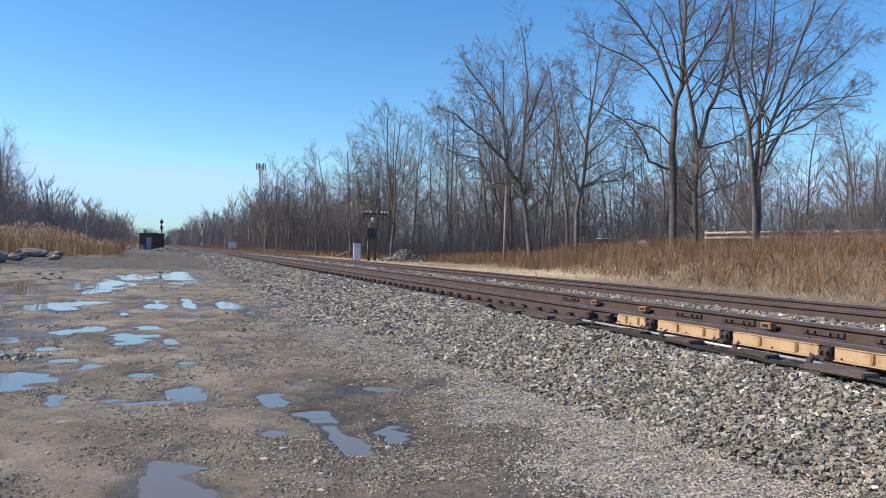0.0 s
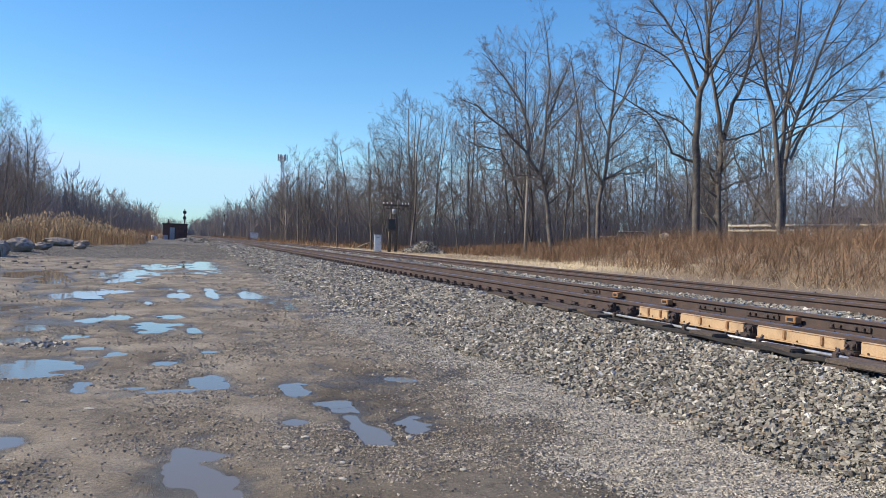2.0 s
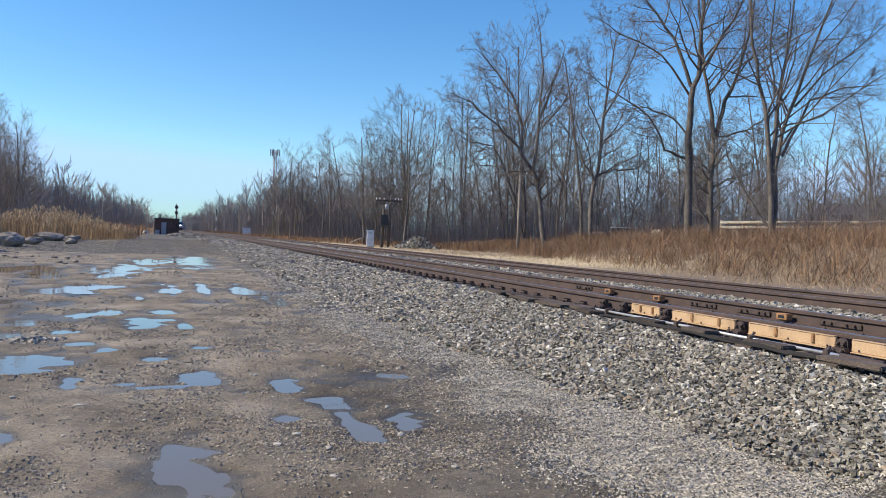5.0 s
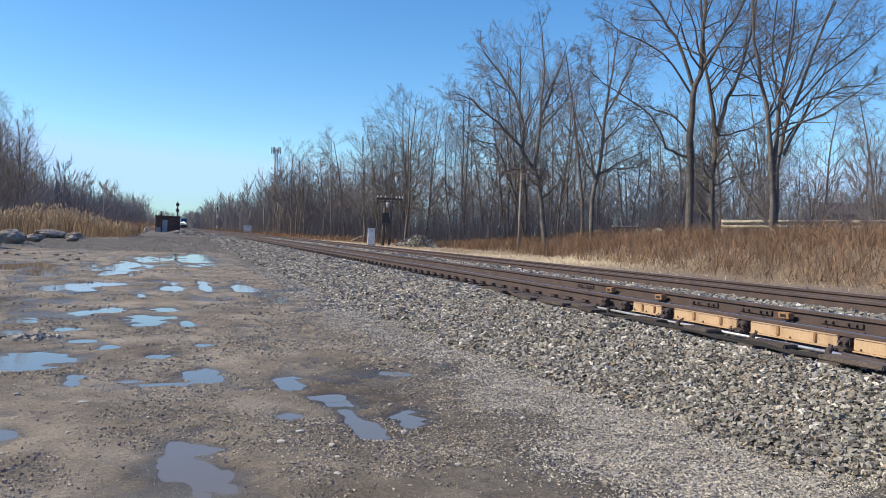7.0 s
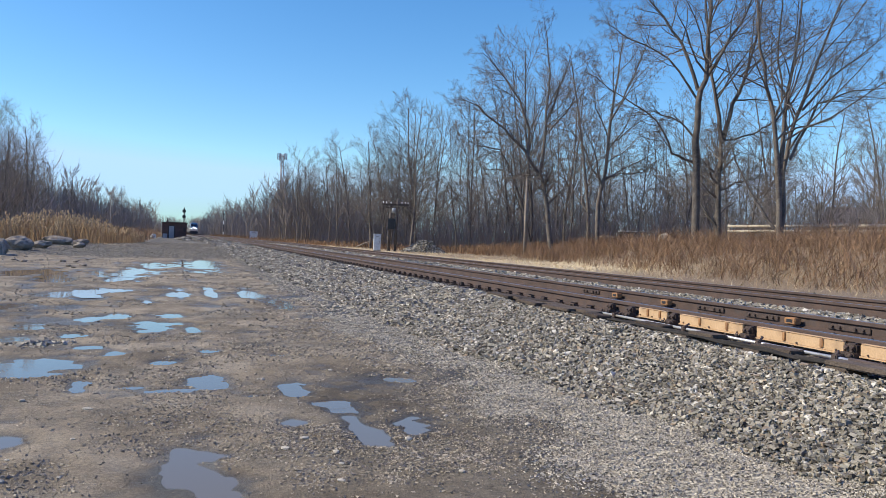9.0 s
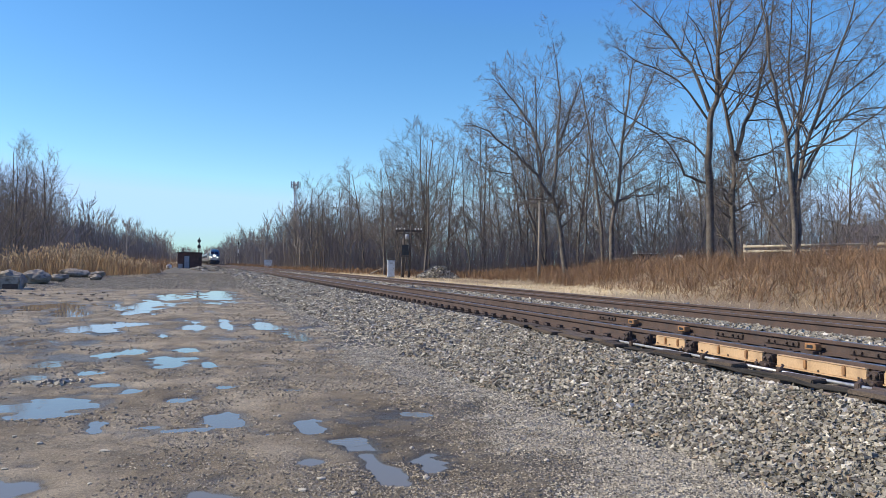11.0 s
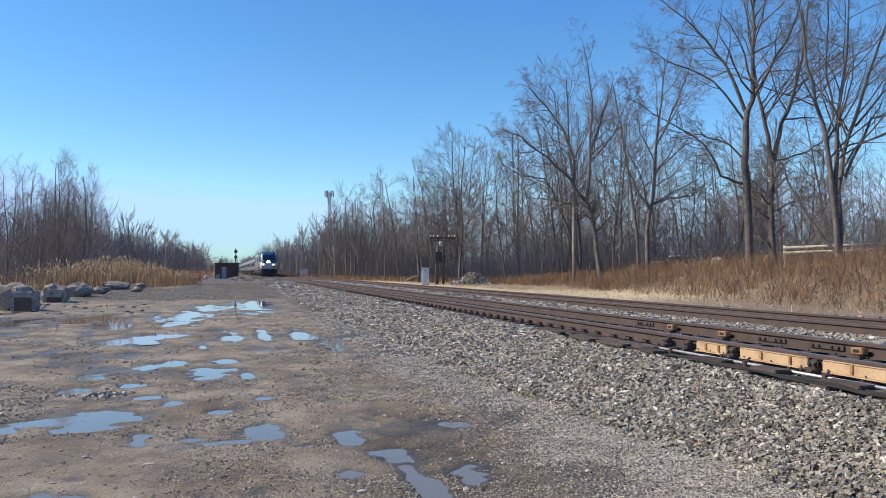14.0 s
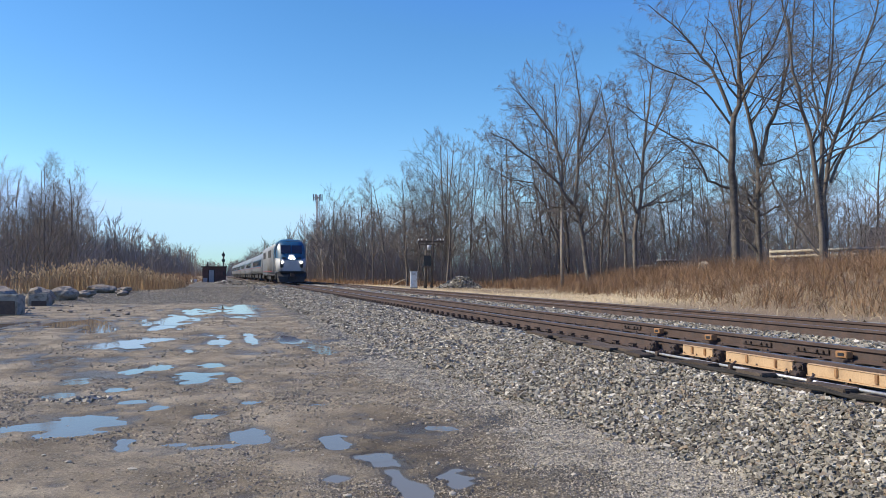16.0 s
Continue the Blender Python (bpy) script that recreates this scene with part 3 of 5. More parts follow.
def chips(rng, xs, ys, zs, smin, smax):
    """Small four-sided chips of stone."""
    n = len(xs)
    c = np.array([(1, 1, 1), (1, -1, -1), (-1, 1, -1), (-1, -1, 1)], float) * 0.5
    V = c[None] + rng.uniform(-.3, .3, (n, 4, 3))
    V *= (rng.uniform(smin, smax, (n, 1)) * rng.uniform(.7, 1.4, (n, 3)) * [1, 1, .75])[:, None]
    a = rng.uniform(0, 6.283, n)
    ca, sa_ = np.cos(a)[:, None], np.sin(a)[:, None]
    V = np.stack([V[:, :, 0] * ca - V[:, :, 1] * sa_, V[:, :, 0] * sa_ + V[:, :, 1] * ca, V[:, :, 2]], -1) + np.stack([xs, ys, zs], 1)[:, None]
    tri = np.array([(0, 1, 2), (0, 3, 1), (0, 2, 3), (1, 3, 2)])
    return V.reshape(-1, 3), (tri[None] + np.arange(n)[:, None, None] * 4).reshape(-1, 3)


def scatter(rng, x0, x1, y0, y1, density, keep=None):
    n = int((x1 - x0) * (y1 - y0) * density)
    x, y = rng.uniform(x0, x1, n), rng.uniform(y0, y1, n)
    if keep is not None:
        k = rng.random(n) < keep(x, y)
        x, y = x[k], y[k]
    return x, y


def stone_field(name, label, material, seed, fields, shape=stones):
    rng = np.random.default_rng(seed)
    vs, fs, base = [], [], 0
    for x0, x1, y0, y1, density, smin, smax, lift, keep in fields:
        x, y = scatter(rng, x0, x1, y0, y1, density, keep)
        u = x + bend(y)
        z = height(u, y) + rng.uniform(-0.3, 1.0, len(x)) * lift
        V, F = shape(rng, u, y, z, smin, smax)
        vs.append(V)
        fs.append(F + base)
        base += len(V)
    ob = new(name, mesh_np(name, np.concatenate(vs), np.concatenate(fs), material))
    return tagged(ob, label, "gravel", kind="stuff")


def on_shoulder(x, y):
    toe = bed_toe(y) + 0.12 + 0.16 * noise2(x, y, 0.7, 21) + 0.1 * noise2(x, y, 0.22, 22)
    return smooth(-0.1, 0.1, x - toe)


stone_field("ballast", "grey angular crushed-stone ballast on the track bed", BALLAST, 3, [
    (3.3, 5.06, 3.0, 7, 2700, .020, .036, .026, on_shoulder), (3.0, 5.1, 7, 12, 1900, .024, .042, .028, on_shoulder),
    (5.06, 5.6, 3.0, 12, 110, .03, .045, .004, None), (5.9, 7.7, 2, 24, 40, .03, .055, .01, None),
    (7.7, 9.4, 4, 20, 420, .034, .055, .03, None)])
stone_field("ballast", "grey crushed-stone ballast further down the track bed", BALLAST, 13, [
    (3.5, 5.45, -12, 2.6, 260, .06, .09, .02, on_shoulder), (7.7, 9.4, -12, 4, 120, .06, .1, .03, None),
    (2.8, 5.4, 12, 22, 1600, .036, .06, .03, on_shoulder),
    (2.6, 5.4, 22, 36, 800, .05, .08, .03, on_shoulder), (2.2, 5.4, 36, 62, 260, .08, .12, .03, on_shoulder), (2.2, 5.4, 62, 110, 50, .13, .2, .03, on_shoulder),
    (7.7, 9.4, 20, 40, 320, .06, .1, .03, None), (7.7, 9.4, 40, 80, 90, .09, .15, .03, None), (11.4, 12.9, 6, 45, 150, .06, .1, .02, None)], chips)


def fines_keep(x, y):
    return smooth(2.3, 3.0, x + 0.5 * noise2(x, y, 0.9, 31) + 0.25 * noise2(x, y, .3, 33)) * (1 - on_shoulder(x - 0.1, y) * .9)


stone_field("crushed_stone", "pale fine crushed stone spread at the foot of the ballast", FINES, 4, [
    (1.8, 4.1, 3.5, 7.5, 8500, .008, .016, .004, fines_keep), (1.6, 3.9, 7.5, 14, 3000, .011, .02, .004, fines_keep),
    (1.2, 3.6, 14, 30, 420, .022, .04, .006, fines_keep),
    (-3.2, -1.2, 9.4, 10.8, 700, .02, .05, .012, lambda x, y: smooth(0.0, 0.5, noise2(x, y, .6, 41)))], chips)


def off_water(x, y):
    return smooth(WATER, WATER + .012, height(x, y)) * (.1 + .9 * smooth(.1, .55, noise2(x, y, .8, 43) + .45 * noise2(x, y, .26, 45) + .5 * smooth(.6, 2.0, x)))


stone_field("pebbles", "small brown and grey pebbles strewn over the muddy lot", PEBBLE, 14, [
    (.6, 2.8, 3.6, 7, 2200, .007, .014, .002, off_water), (-3.2, 3.2, 3.7, 8, 1300, .007, .017, .002, off_water), (-4.2, 3.2, 8, 13, 600, .011, .024, .003, off_water),
    (-6, 3, 13, 24, 90, .018, .034, .004, off_water), (-10, 2.5, 24, 44, 16, .03, .055, .005, off_water),
    (-9, 3.5, 44, 80, 45, .028, .055, .008, None)], chips)


# ---------------------------------------------------------------- trees
def rand_dir(rng):
    return Vector((rng.gauss(0, 1), rng.gauss(0, 1), rng.gauss(0, 1))).normalized()


def grow(rng, out, p, d, length, r, lvl, cfg):
    """One branch and its children. cfg: per level (segments, wander, lift, children, child length, angle)."""
    seg, wander, lift, kids, ratio, angle = cfg[min(lvl, len(cfg) - 1)]
    pts, rad, dirs = [p.copy()], [r], [d]
    for i in range(seg):
        d = (d + rand_dir(rng) * wander + Vector((0, 0, lift))).normalized()
        p = p + d * (length / seg)
        pts.append(p.copy())
        dirs.append(d)
        rad.append(max(r * (1 - 0.72 * (i + 1) / seg), 0.004))
    out.setdefault(lvl, []).append((pts, rad))
    if lvl + 1 < len(cfg):
        branch_off(rng, out, pts, rad, dirs, length, lvl, cfg, kids, ratio, angle, 0.18)


def branch_off(rng, out, pts, rad, dirs, length, lvl, cfg, kids, ratio, angle, start=0.3):
    n = len(pts) - 1
    for c in range(kids):
        f = start + (1 - start) * (c + rng.random()) / kids
        i = min(int(f * n), n - 1)
        q = pts[i].lerp(pts[i + 1], f * n - i)
        d = dirs[min(i + 1, n)]
        side = d.cross(rand_dir(rng))
        if side.length < 0.05:
            continue
        a = radians(angle * rng.uniform(0.6, 1.3))
        cd = (d * math.cos(a) + side.normalized() * math.sin(a)).normalized()
        r0 = rad[i] + (rad[i + 1] - rad[i]) * (f * n - i)
        grow(rng, out, q, cd, length * ratio * rng.uniform(0.65, 1.15) * (1.25 - 0.7 * f), max(r0 * 0.5, 0.005), lvl + 1, cfg)


def spikes(paths):
    """Fine twigs as three-sided tapering points."""
    P = np.array([[tuple(p[0]), tuple(p[-1])] for p, r in paths])
    R = np.array([r[0] for p, r in paths])
    T = P[:, 1] - P[:, 0]
    T /= np.linalg.norm(T, axis=1, keepdims=True) + 1e-9
    A = np.cross(T, np.where(np.abs(T[:, 2:3]) > .8, [[1.0, 0, 0]], [[0, 0, 1.0]]))
    A /= np.linalg.norm(A, axis=1, keepdims=True) + 1e-9
    B = np.cross(T, A)
    ring = [P[:, 0] + R[:, None] * (A * math.cos(a) + B * math.sin(a)) for a in (0, 2.094, 4.189)]
    V = np.stack(ring + [P[:, 1]], 1)
    tri = np.array([(0, 1, 3), (1, 2, 3), (2, 0, 3)])
    return V.reshape(-1, 3), (tri[None] + np.arange(len(P))[:, None, None] * 4).reshape(-1, 3)


def tree_meshes(out, thick=1.0):
    last = max(out)
    big = [b for l in out if l <= 1 for b in out[l]]
    mid = [(p, [q * thick for q in r]) for l in out if 2 <= l < last for p, r in out[l]]
    tips = [(p, [q * thick for q in r]) for p, r in out[last]]
    trunk = mesh_np("trunk", *tubes(big, 5), BARK, flat=False)
    V, F = tubes(mid, 3)
    F = np.concatenate([F[:, [0, 1, 2]], F[:, [0, 2, 3]]])
    W, G = spikes(tips)
    crown = mesh_np("crown", np.concatenate([V, W]), np.concatenate([F, G + len(V)]), TWIG)
    return trunk, crown


def tree_thing(meshes, m, label, group=""):
    t = thing("bare_tree", m, label, "tree", group)
    share("trunk", meshes[0], t)
    share("crown", meshes[1], t, label="bare leafless branches and twigs")
    return t


WOOD_CFG = [(8, .10, .10, 15, .40, 54), (3, .2, .09, 7, .55, 48), (1, .2, .12, 8, .62, 42), (1, .25, .08, 0, .5, 40)]
SLIM_CFG = [(8, .08, .10, 16, .34, 52), (3, .18, .12, 7, .6, 46), (1, .2, .15, 6, .66, 40), (1, .25, .1, 0, .5, 40)]


def wood_proto(seed, tall, r, cfg, forks=1):
    rng = random.Random(seed)
    out = {}
    for k in range(forks):
        lean = rand_dir(rng) * (0.08 + 0.12 * (forks > 1))
        lean.z = 1
        grow(rng, out, Vector((rng.uniform(-.2, .2) * (forks > 1), rng.uniform(-.2, .2) * (forks > 1), -0.4)), lean.normalized(),
             tall * rng.uniform(.85, 1.0), r * rng.uniform(.8, 1), 0, cfg)
    return tree_meshes(out, 1.7)


PROTOS = [wood_proto(101, 14.5, .15, WOOD_CFG), wood_proto(102, 13.5, .11, SLIM_CFG), wood_proto(103, 15.5, .17, WOOD_CFG),
          wood_proto(104, 12.5, .09, SLIM_CFG), wood_proto(105, 13.5, .10, SLIM_CFG, 2), wood_proto(106, 14.0, .12, WOOD_CFG, 2)]

CAM_RIGHT = Vector((0.939, -0.344, 0))
AHEAD = Vector((0.344, 0.939, 0))
LIMB_CFG = [(6, .1, .1, 10, .34, 50), (5, .24, .03, 7, .5, 52), (3, .3, .0, 6, .55, 52), (2, .34, -.02, 3, .7, 52), (1, .3, .0, 0, .5, 44)]


def hero(name_label, x, y, z0, seed, limbs, scale, group):
    """A tree from its main limbs: each limb is (start radius, end radius, corners across and up in units of scale metres)."""
    rng = random.Random(seed)
    out = {}
    for r0, r1, corners in limbs:
        r0, r1 = r0 * .62, r1 * .4
        pts, dirs = [], []
        side = rng.uniform(-.25, .25)
        for i, (u, h) in enumerate(corners):
            pts.append(CAM_RIGHT * (u * scale) + AHEAD * (side * i * 0.9 * (i > 0) + rng.uniform(-.1, .1)) + Vector((0, 0, h * scale - (1.2 if i == 0 and h < 0 else 0))))
        # finer path
        fine = []
        for i in range(len(pts) - 1):
            for s in range(3):
                q = pts[i].lerp(pts[i + 1], s / 3)
                if i or s:
                    q = q + rand_dir(rng) * 0.07
                fine.append(q)
        fine.append(pts[-1])
        n = len(fine) - 1
        rad = [r0 + (r1 - r0) * i / n for i in range(n + 1)]
        dirs = [(fine[min(i + 1, n)] - fine[max(i - 1, 0)]).normalized() for i in range(n + 1)]
        length = sum((fine[i + 1] - fine[i]).length for i in range(n))
        out.setdefault(0, []).append((fine, rad))
        start = 0.55 if corners[0][1] <= 0 and r0 > 0.2 else 0.25
        branch_off(rng, out, fine, rad, dirs, length, 0, LIMB_CFG, 14, 0.34, 50, start)
    tree_thing(tree_meshes(out, 1.0), pose(x, y, z0), name_label, group)


def at_px(px0, py0, pts):
    """Limb corners relative to the tree's foot, with the lean of the view taken out."""
    return [((px - px0) - 0.0272 * (py0 - py), py0 - py) for px, py in pts]


BIG = "tall bare trees on the weedy bank"
S38 = 38 / 1366.0
hero("tall bare tree with a thick straight trunk on the weedy bank", 23.74, 31.8, 1.6, 1, [
    (.34, .10, at_px(1192, 450, [(1192, 465), (1188, 300), (1190, 200), (1203, 140), (1205, 40), (1212, -60)])),
    (.16, .05, at_px(1192, 450, [(1192, 175), (1165, 90), (1120, 30), (1060, -30)])),
    (.15, .05, at_px(1192, 450, [(1203, 165), (1235, 100), (1275, 40), (1300, -50)])),
    (.12, .04, at_px(1192, 450, [(1186, 300), (1150, 287), (1120, 232), (1060, 190), (990, 150)])),
    (.09, .03, at_px(1192, 450, [(1190, 260), (1165, 230), (1120, 210), (1070, 215)])),
    (.10, .04, at_px(1192, 450, [(1190, 190), (1140, 120), (1080, 90), (1030, 60)]))], S38, BIG)
hero("tall bare forked tree on the weedy bank", 26.1, 33.1, 1.64, 2, [
    (.31, .2, at_px(1228, 450, [(1226, 465), (1228, 330), (1233, 262)])),
    (.2, .06, at_px(1228, 450, [(1233, 265), (1220, 200), (1210, 150), (1198, 50), (1185, -60)])),
    (.2, .06, at_px(1228, 450, [(1234, 262), (1250, 200), (1268, 145), (1290, 60), (1300, -60)])),
    (.10, .03, at_px(1228, 450, [(1230, 350), (1255, 335), (1290, 328), (1310, 300)])),
    (.09, .03, at_px(1228, 450, [(1238, 262), (1285, 250), (1310, 235), (1335, 200)])),
    (.09, .03, at_px(1228, 450, [(1262, 150), (1310, 110), (1360, 70), (1400, 50)]))], 40 / 1366.0, BIG)
hero("bare multi-stemmed tree on the weedy bank", 26.0, 28.8, 1.7, 3, [
    (.24, .05, at_px(1335, 450, [(1333, 465), (1332, 320), (1318, 220), (1302, 150), (1285, 40), (1275, -60)])),
    (.24, .05, at_px(1335, 450, [(1337, 465), (1338, 310), (1345, 200), (1365, 90), (1380, -50)])),
    (.22, .05, at_px(1335, 450, [(1340, 465), (1347, 320), (1368, 230), (1405, 130), (1450, 20), (1470, -50)])),
    (.12, .03, at_px(1335, 450, [(1352, 300), (1400, 205), (1460, 178), (1545, 165)])),
    (.12, .03, at_px(1335, 450, [(1330, 420), (1300, 370), (1268, 300), (1250, 250)])),
    (.10, .03, at_px(1335, 450, [(1372, 215), (1420, 160), (1480, 110), (1540, 60)])),
    (.09, .03, at_px(1335, 450, [(1340, 200), (1330, 100), (1335, 10), (1340, -50)]))], 37 / 1366.0, BIG)
hero("bare leaning tree with a wide forked crown", 23.55, 46.9, 1.39, 4, [
    (.36, .22, at_px(938, 455, [(940, 470), (930, 390), (915, 325)])),
    (.22, .05, at_px(938, 455, [(916, 330), (888, 290), (850, 252), (805, 215), (770, 200)])),
    (.2, .05, at_px(938, 455, [(893, 298), (897, 255), (880, 200), (845, 145), (812, 112)])),
    (.2, .05, at_px(938, 455, [(916, 325), (925, 250), (931, 150), (921, 60)])),
    (.14, .04, at_px(938, 455, [(927, 235), (950, 175), (972, 105)])),
    (.10, .03, at_px(938, 455, [(930, 255), (965, 215), (985, 170), (1000, 120)])),
    (.10, .03, at_px(938, 455, [(925, 330), (880, 332), (845, 335)]))], 52 / 1366.0, BIG)
hero("bare tree with a twisted trunk behind the weeds", 28.16, 48.3, 1.49, 5, [
    (.30, .07, at_px(1028, 445, [(1022, 460), (1022, 370), (1035, 300), (1045, 200), (1058, 120), (1062, 70)])),
    (.14, .04, at_px(1028, 445, [(1025, 330), (1003, 300), (985, 240), (990, 170)])),
    (.14, .04, at_px(1028, 445, [(1030, 325), (1060, 315), (1100, 312), (1125, 290)])),
    (.12, .04, at_px(1028, 445, [(1043, 220), (1070, 170), (1095, 110), (1110, 60)])),
    (.10, .03, at_px(1028, 445, [(1040, 260), (1015, 200), (1005, 140)]))], 55 / 1366.0, BIG)
hero("bare tree with a slanting trunk at the edge of the woods", 28.2, 60.0, 1.34, 6, [
    (.22, .05, at_px(905, 450, [(912, 462), (895, 400), (870, 320), (845, 270), (800, 262), (760, 240)])),
    (.10, .03, at_px(905, 450, [(875, 335), (868, 270), (850, 215), (845, 170)]))], 62 / 1366.0, BIG)


def place_tree(k, x, y, s, rng, label, group=""):
    proto = PROTO_THINGS[k]
    m = pose(x, y, ground_at(x, y), rng.uniform(-2, 2), rng.uniform(-2, 2), rng.uniform(0, 360)) @ Matrix.Scale(s, 4)
    t = copy_thing(proto, m)
    tagged(t, label, "tree", group)
    return t


PROTO_THINGS = []
_edge = [(15.6, 111.4), (18.0, 94.6), (21.5, 74.0), (25.0, 70.0), (19.5, 83.0), (30.5, 58.0)]
for _k, (_x, _y) in enumerate(_edge):
    PROTO_THINGS.append(tree_thing(PROTOS[_k], pose(_x, _y, ground_at(_x, _y), 0, 0, 40 * _k), "bare leafless tree at the edge of the woods", "woodland trees"))


def front_edge(y):
    """Where the woods begin on the far side of the tracks."""
    return np.interp(y, [0, 40, 60, 75, 100, 130, 200, 900], [40, 36, 28, 25, 19, 16.2, 14.4, 14.5])


def build_woods():
    rng = random.Random(77)
    n = 0
    spots = []
    while n < 125:
        y = 42 + 100 * rng.random() ** 1.2
        x = float(front_edge(y)) + 42 * rng.random() ** 1.5
        if any((x - a) ** 2 + (y - b) ** 2 < 2.2 for a, b in spots):
            continue
        spots.append((x, y))
        low = 1 - .34 * float(smooth(.5, .64, x / y))
        place_tree(rng.randrange(6), x + float(bend(y)), y, rng.uniform(.8, 1.12) * (1.26 if y < 84 else .98 if y < 105 else .84) * low, rng, "bare leafless woodland tree in a dense stand", "woodland trees")
        n += 1
    for _ in range(30):
        y = rng.uniform(6, 48)
        x = rng.uniform(44, 80)
        place_tree(rng.randrange(6), x, y, rng.uniform(.45, .8), rng, "slender bare tree behind the weedy bank", "trees behind the bank")
    for _ in range(34):
        y = rng.uniform(16, 44)
        x = rng.uniform(37, 60) - .2 * (y - 16)
        place_tree(rng.randrange(6), x, y, rng.uniform(.42, .72), rng, "slender bare tree behind the weedy bank", "trees behind the bank")
    for _ in range(12):
        y = rng.uniform(12, 42)
        x = rng.uniform(33, 44)
        place_tree(rng.choice([1, 3, 4]), x, y, rng.uniform(.3, .55), rng, "small bare tree behind the weedy bank", "trees behind the bank")
    for _ in range(52):
        y = rng.uniform(72, 112)
        x = -(13 + (y - 72) * 0.12) - 30 * rng.random() ** 1.3
        place_tree(rng.choice([1, 3, 4, 1, 0]), x, y, rng.uniform(.62, .92), rng, "slender bare tree behind the dry reeds", "trees behind the reeds")


build_woods()


def far_tree(rng, h):
    """A light far-off tree: a stem and a fan of rising branches."""
    out = []
    lean = rng.normal(0, .05, 2)
    stem = [(lean[0] * h * t, lean[1] * h * t, h * t * .95) for t in (-.03, .35, .7, 1.0)]
    out.append((stem, [h * .011, h * .009, h * .006, .03]))
    for _ in range(13):
        t = rng.uniform(.12, .95)
        a, l = rng.uniform(0, 6.283), h * rng.uniform(.14, .32) * (1.2 - t * .6)
        b = np.array([lean[0] * h * t, lean[1] * h * t, h * t * .95])
        d = np.array([math.cos(a) * .6, math.sin(a) * .6, .8])
        out.append(([tuple(b), tuple(b + d * l * .5 + rng.normal(0, .12, 3)), tuple(b + (d + [0, 0, .15]) * l)], [.07, .05, .02]))
        for _k in range(3):
            d2 = d + rng.normal(0, .45, 3)
            s = b + d * l * rng.uniform(.3, .9)
            out.append(([tuple(s), tuple(s + (d2 + [0, 0, .2]) * l * .55)], [.055, .02]))
    return out


def far_woods(name, label, seed, spots):
    rng = np.random.default_rng(seed)
    kinds = [tubes(far_tree(rng, 14.0), 3) for _ in range(7)]
    vs, fs, base = [], [], 0
    for x, y, s in spots(rng):
        V, F = kinds[rng.integers(7)]
        a = rng.uniform(0, 6.283)
        c, n = math.cos(a), math.sin(a)
        W = np.stack([V[:, 0] * c - V[:, 1] * n, V[:, 0] * n + V[:, 1] * c, V[:, 2]], 1) * s + [x, y, ground_at(x, y)]
        vs.append(W)
        fs.append(F + base)
        base += len(W)
    ob = new(name, mesh_np(name, np.concatenate(vs), np.concatenate(fs), HAZE_TWIG))
    tagged(ob, label, "woods", kind="stuff")


def right_spots(rng):
    for _ in range(330):
        y = 125 + 620 * rng.random() ** 1.5
        x = float(front_edge(y)) + 30 * rng.random() ** 1.7
        yield x + float(bend(y)), y, rng.uniform(.6, .9)


def left_spots(rng):
    for _ in range(210):
        y = 150 + 420 * rng.random() ** 1.3
        x = -float(np.interp(y, [150, 200, 420, 600], [30, 24, 17, 17])) - 40 * rng.random() ** 1.4
        yield x, y, rng.uniform(.9, 1.25)


def deep_spots(rng):
    for _ in range(250):
        y = rng.uniform(20, 210)
        yield float(np.interp(y, [20, 60, 120, 210], [88, 66, 52, 45])) + rng.uniform(0, 45), y, rng.uniform(.5, .85)


def end_spots(rng):
    for _ in range(260):
        yield rng.uniform(-100, 30), rng.uniform(700, 860), rng.uniform(.8, 1.1)


far_woods("far_woods", "distant bare grey-brown woods along the tracks", 5, right_spots)
far_woods("far_woods", "distant bare grey-brown woods behind the reeds", 6, left_spots)
far_woods("far_woods", "bare grey-brown woods deep behind the bank", 15, deep_spots)
far_woods("far_woods", "hazy distant bare woods at the end of the line", 7, end_spots)


def brush(name, label, seed, n, region, hmin, hmax, r, material=None, lean=.22):
    """Thin upright stems of undergrowth."""
    rng = np.random.default_rng(seed)
    paths = []
    while len(paths) < n:
        x, y = region(rng)
        z = ground_at(x, y) - .05
        h = rng.uniform(hmin, hmax)
        d = rng.normal(0, lean, 2)
        e = rng.normal(0, lean * .9, 2)
        paths.append(([(x, y, z), (x + d[0] * h * .5, y + d[1] * h * .5, z + h * .55), (x + (d[0] + e[0]) * h, y + (d[1] + e[1]) * h, z + h)],
                      [r, r * .7, r * .3]))
    ob = new(name, mesh_np(name, *tubes(paths, 3), material or HAZE_TWIG))
    tagged(ob, label, "undergrowth", kind="stuff")


def wood_floor(rng):
    y = 45 + 110 * rng.random() ** 1.2
    return float(front_edge(y)) - .5 + 30 * rng.random() ** 1.4 + float(bend(y)), y


def bank_back(rng):
    return rng.uniform(29, 62), rng.uniform(8, 60)


def left_floor(rng):
    y = rng.uniform(72, 130)
    return -(12 + (y - 72) * .12) - 30 * rng.random() ** 1.3, y


def far_left(rng):
    y = 150 + 330 * rng.random() ** 1.3
    return -float(np.interp(y, [150, 200, 420, 600], [31, 24, 16, 15])) - 16 * rng.random(), y


def far_right(rng):
    y = 120 + 420 * rng.random() ** 1.5
    return float(front_edge(y)) + .5 + 14 * rng.random() + float(bend(y)), y


def line_end(rng):
    return rng.uniform(-100, 10), rng.uniform(640, 760)


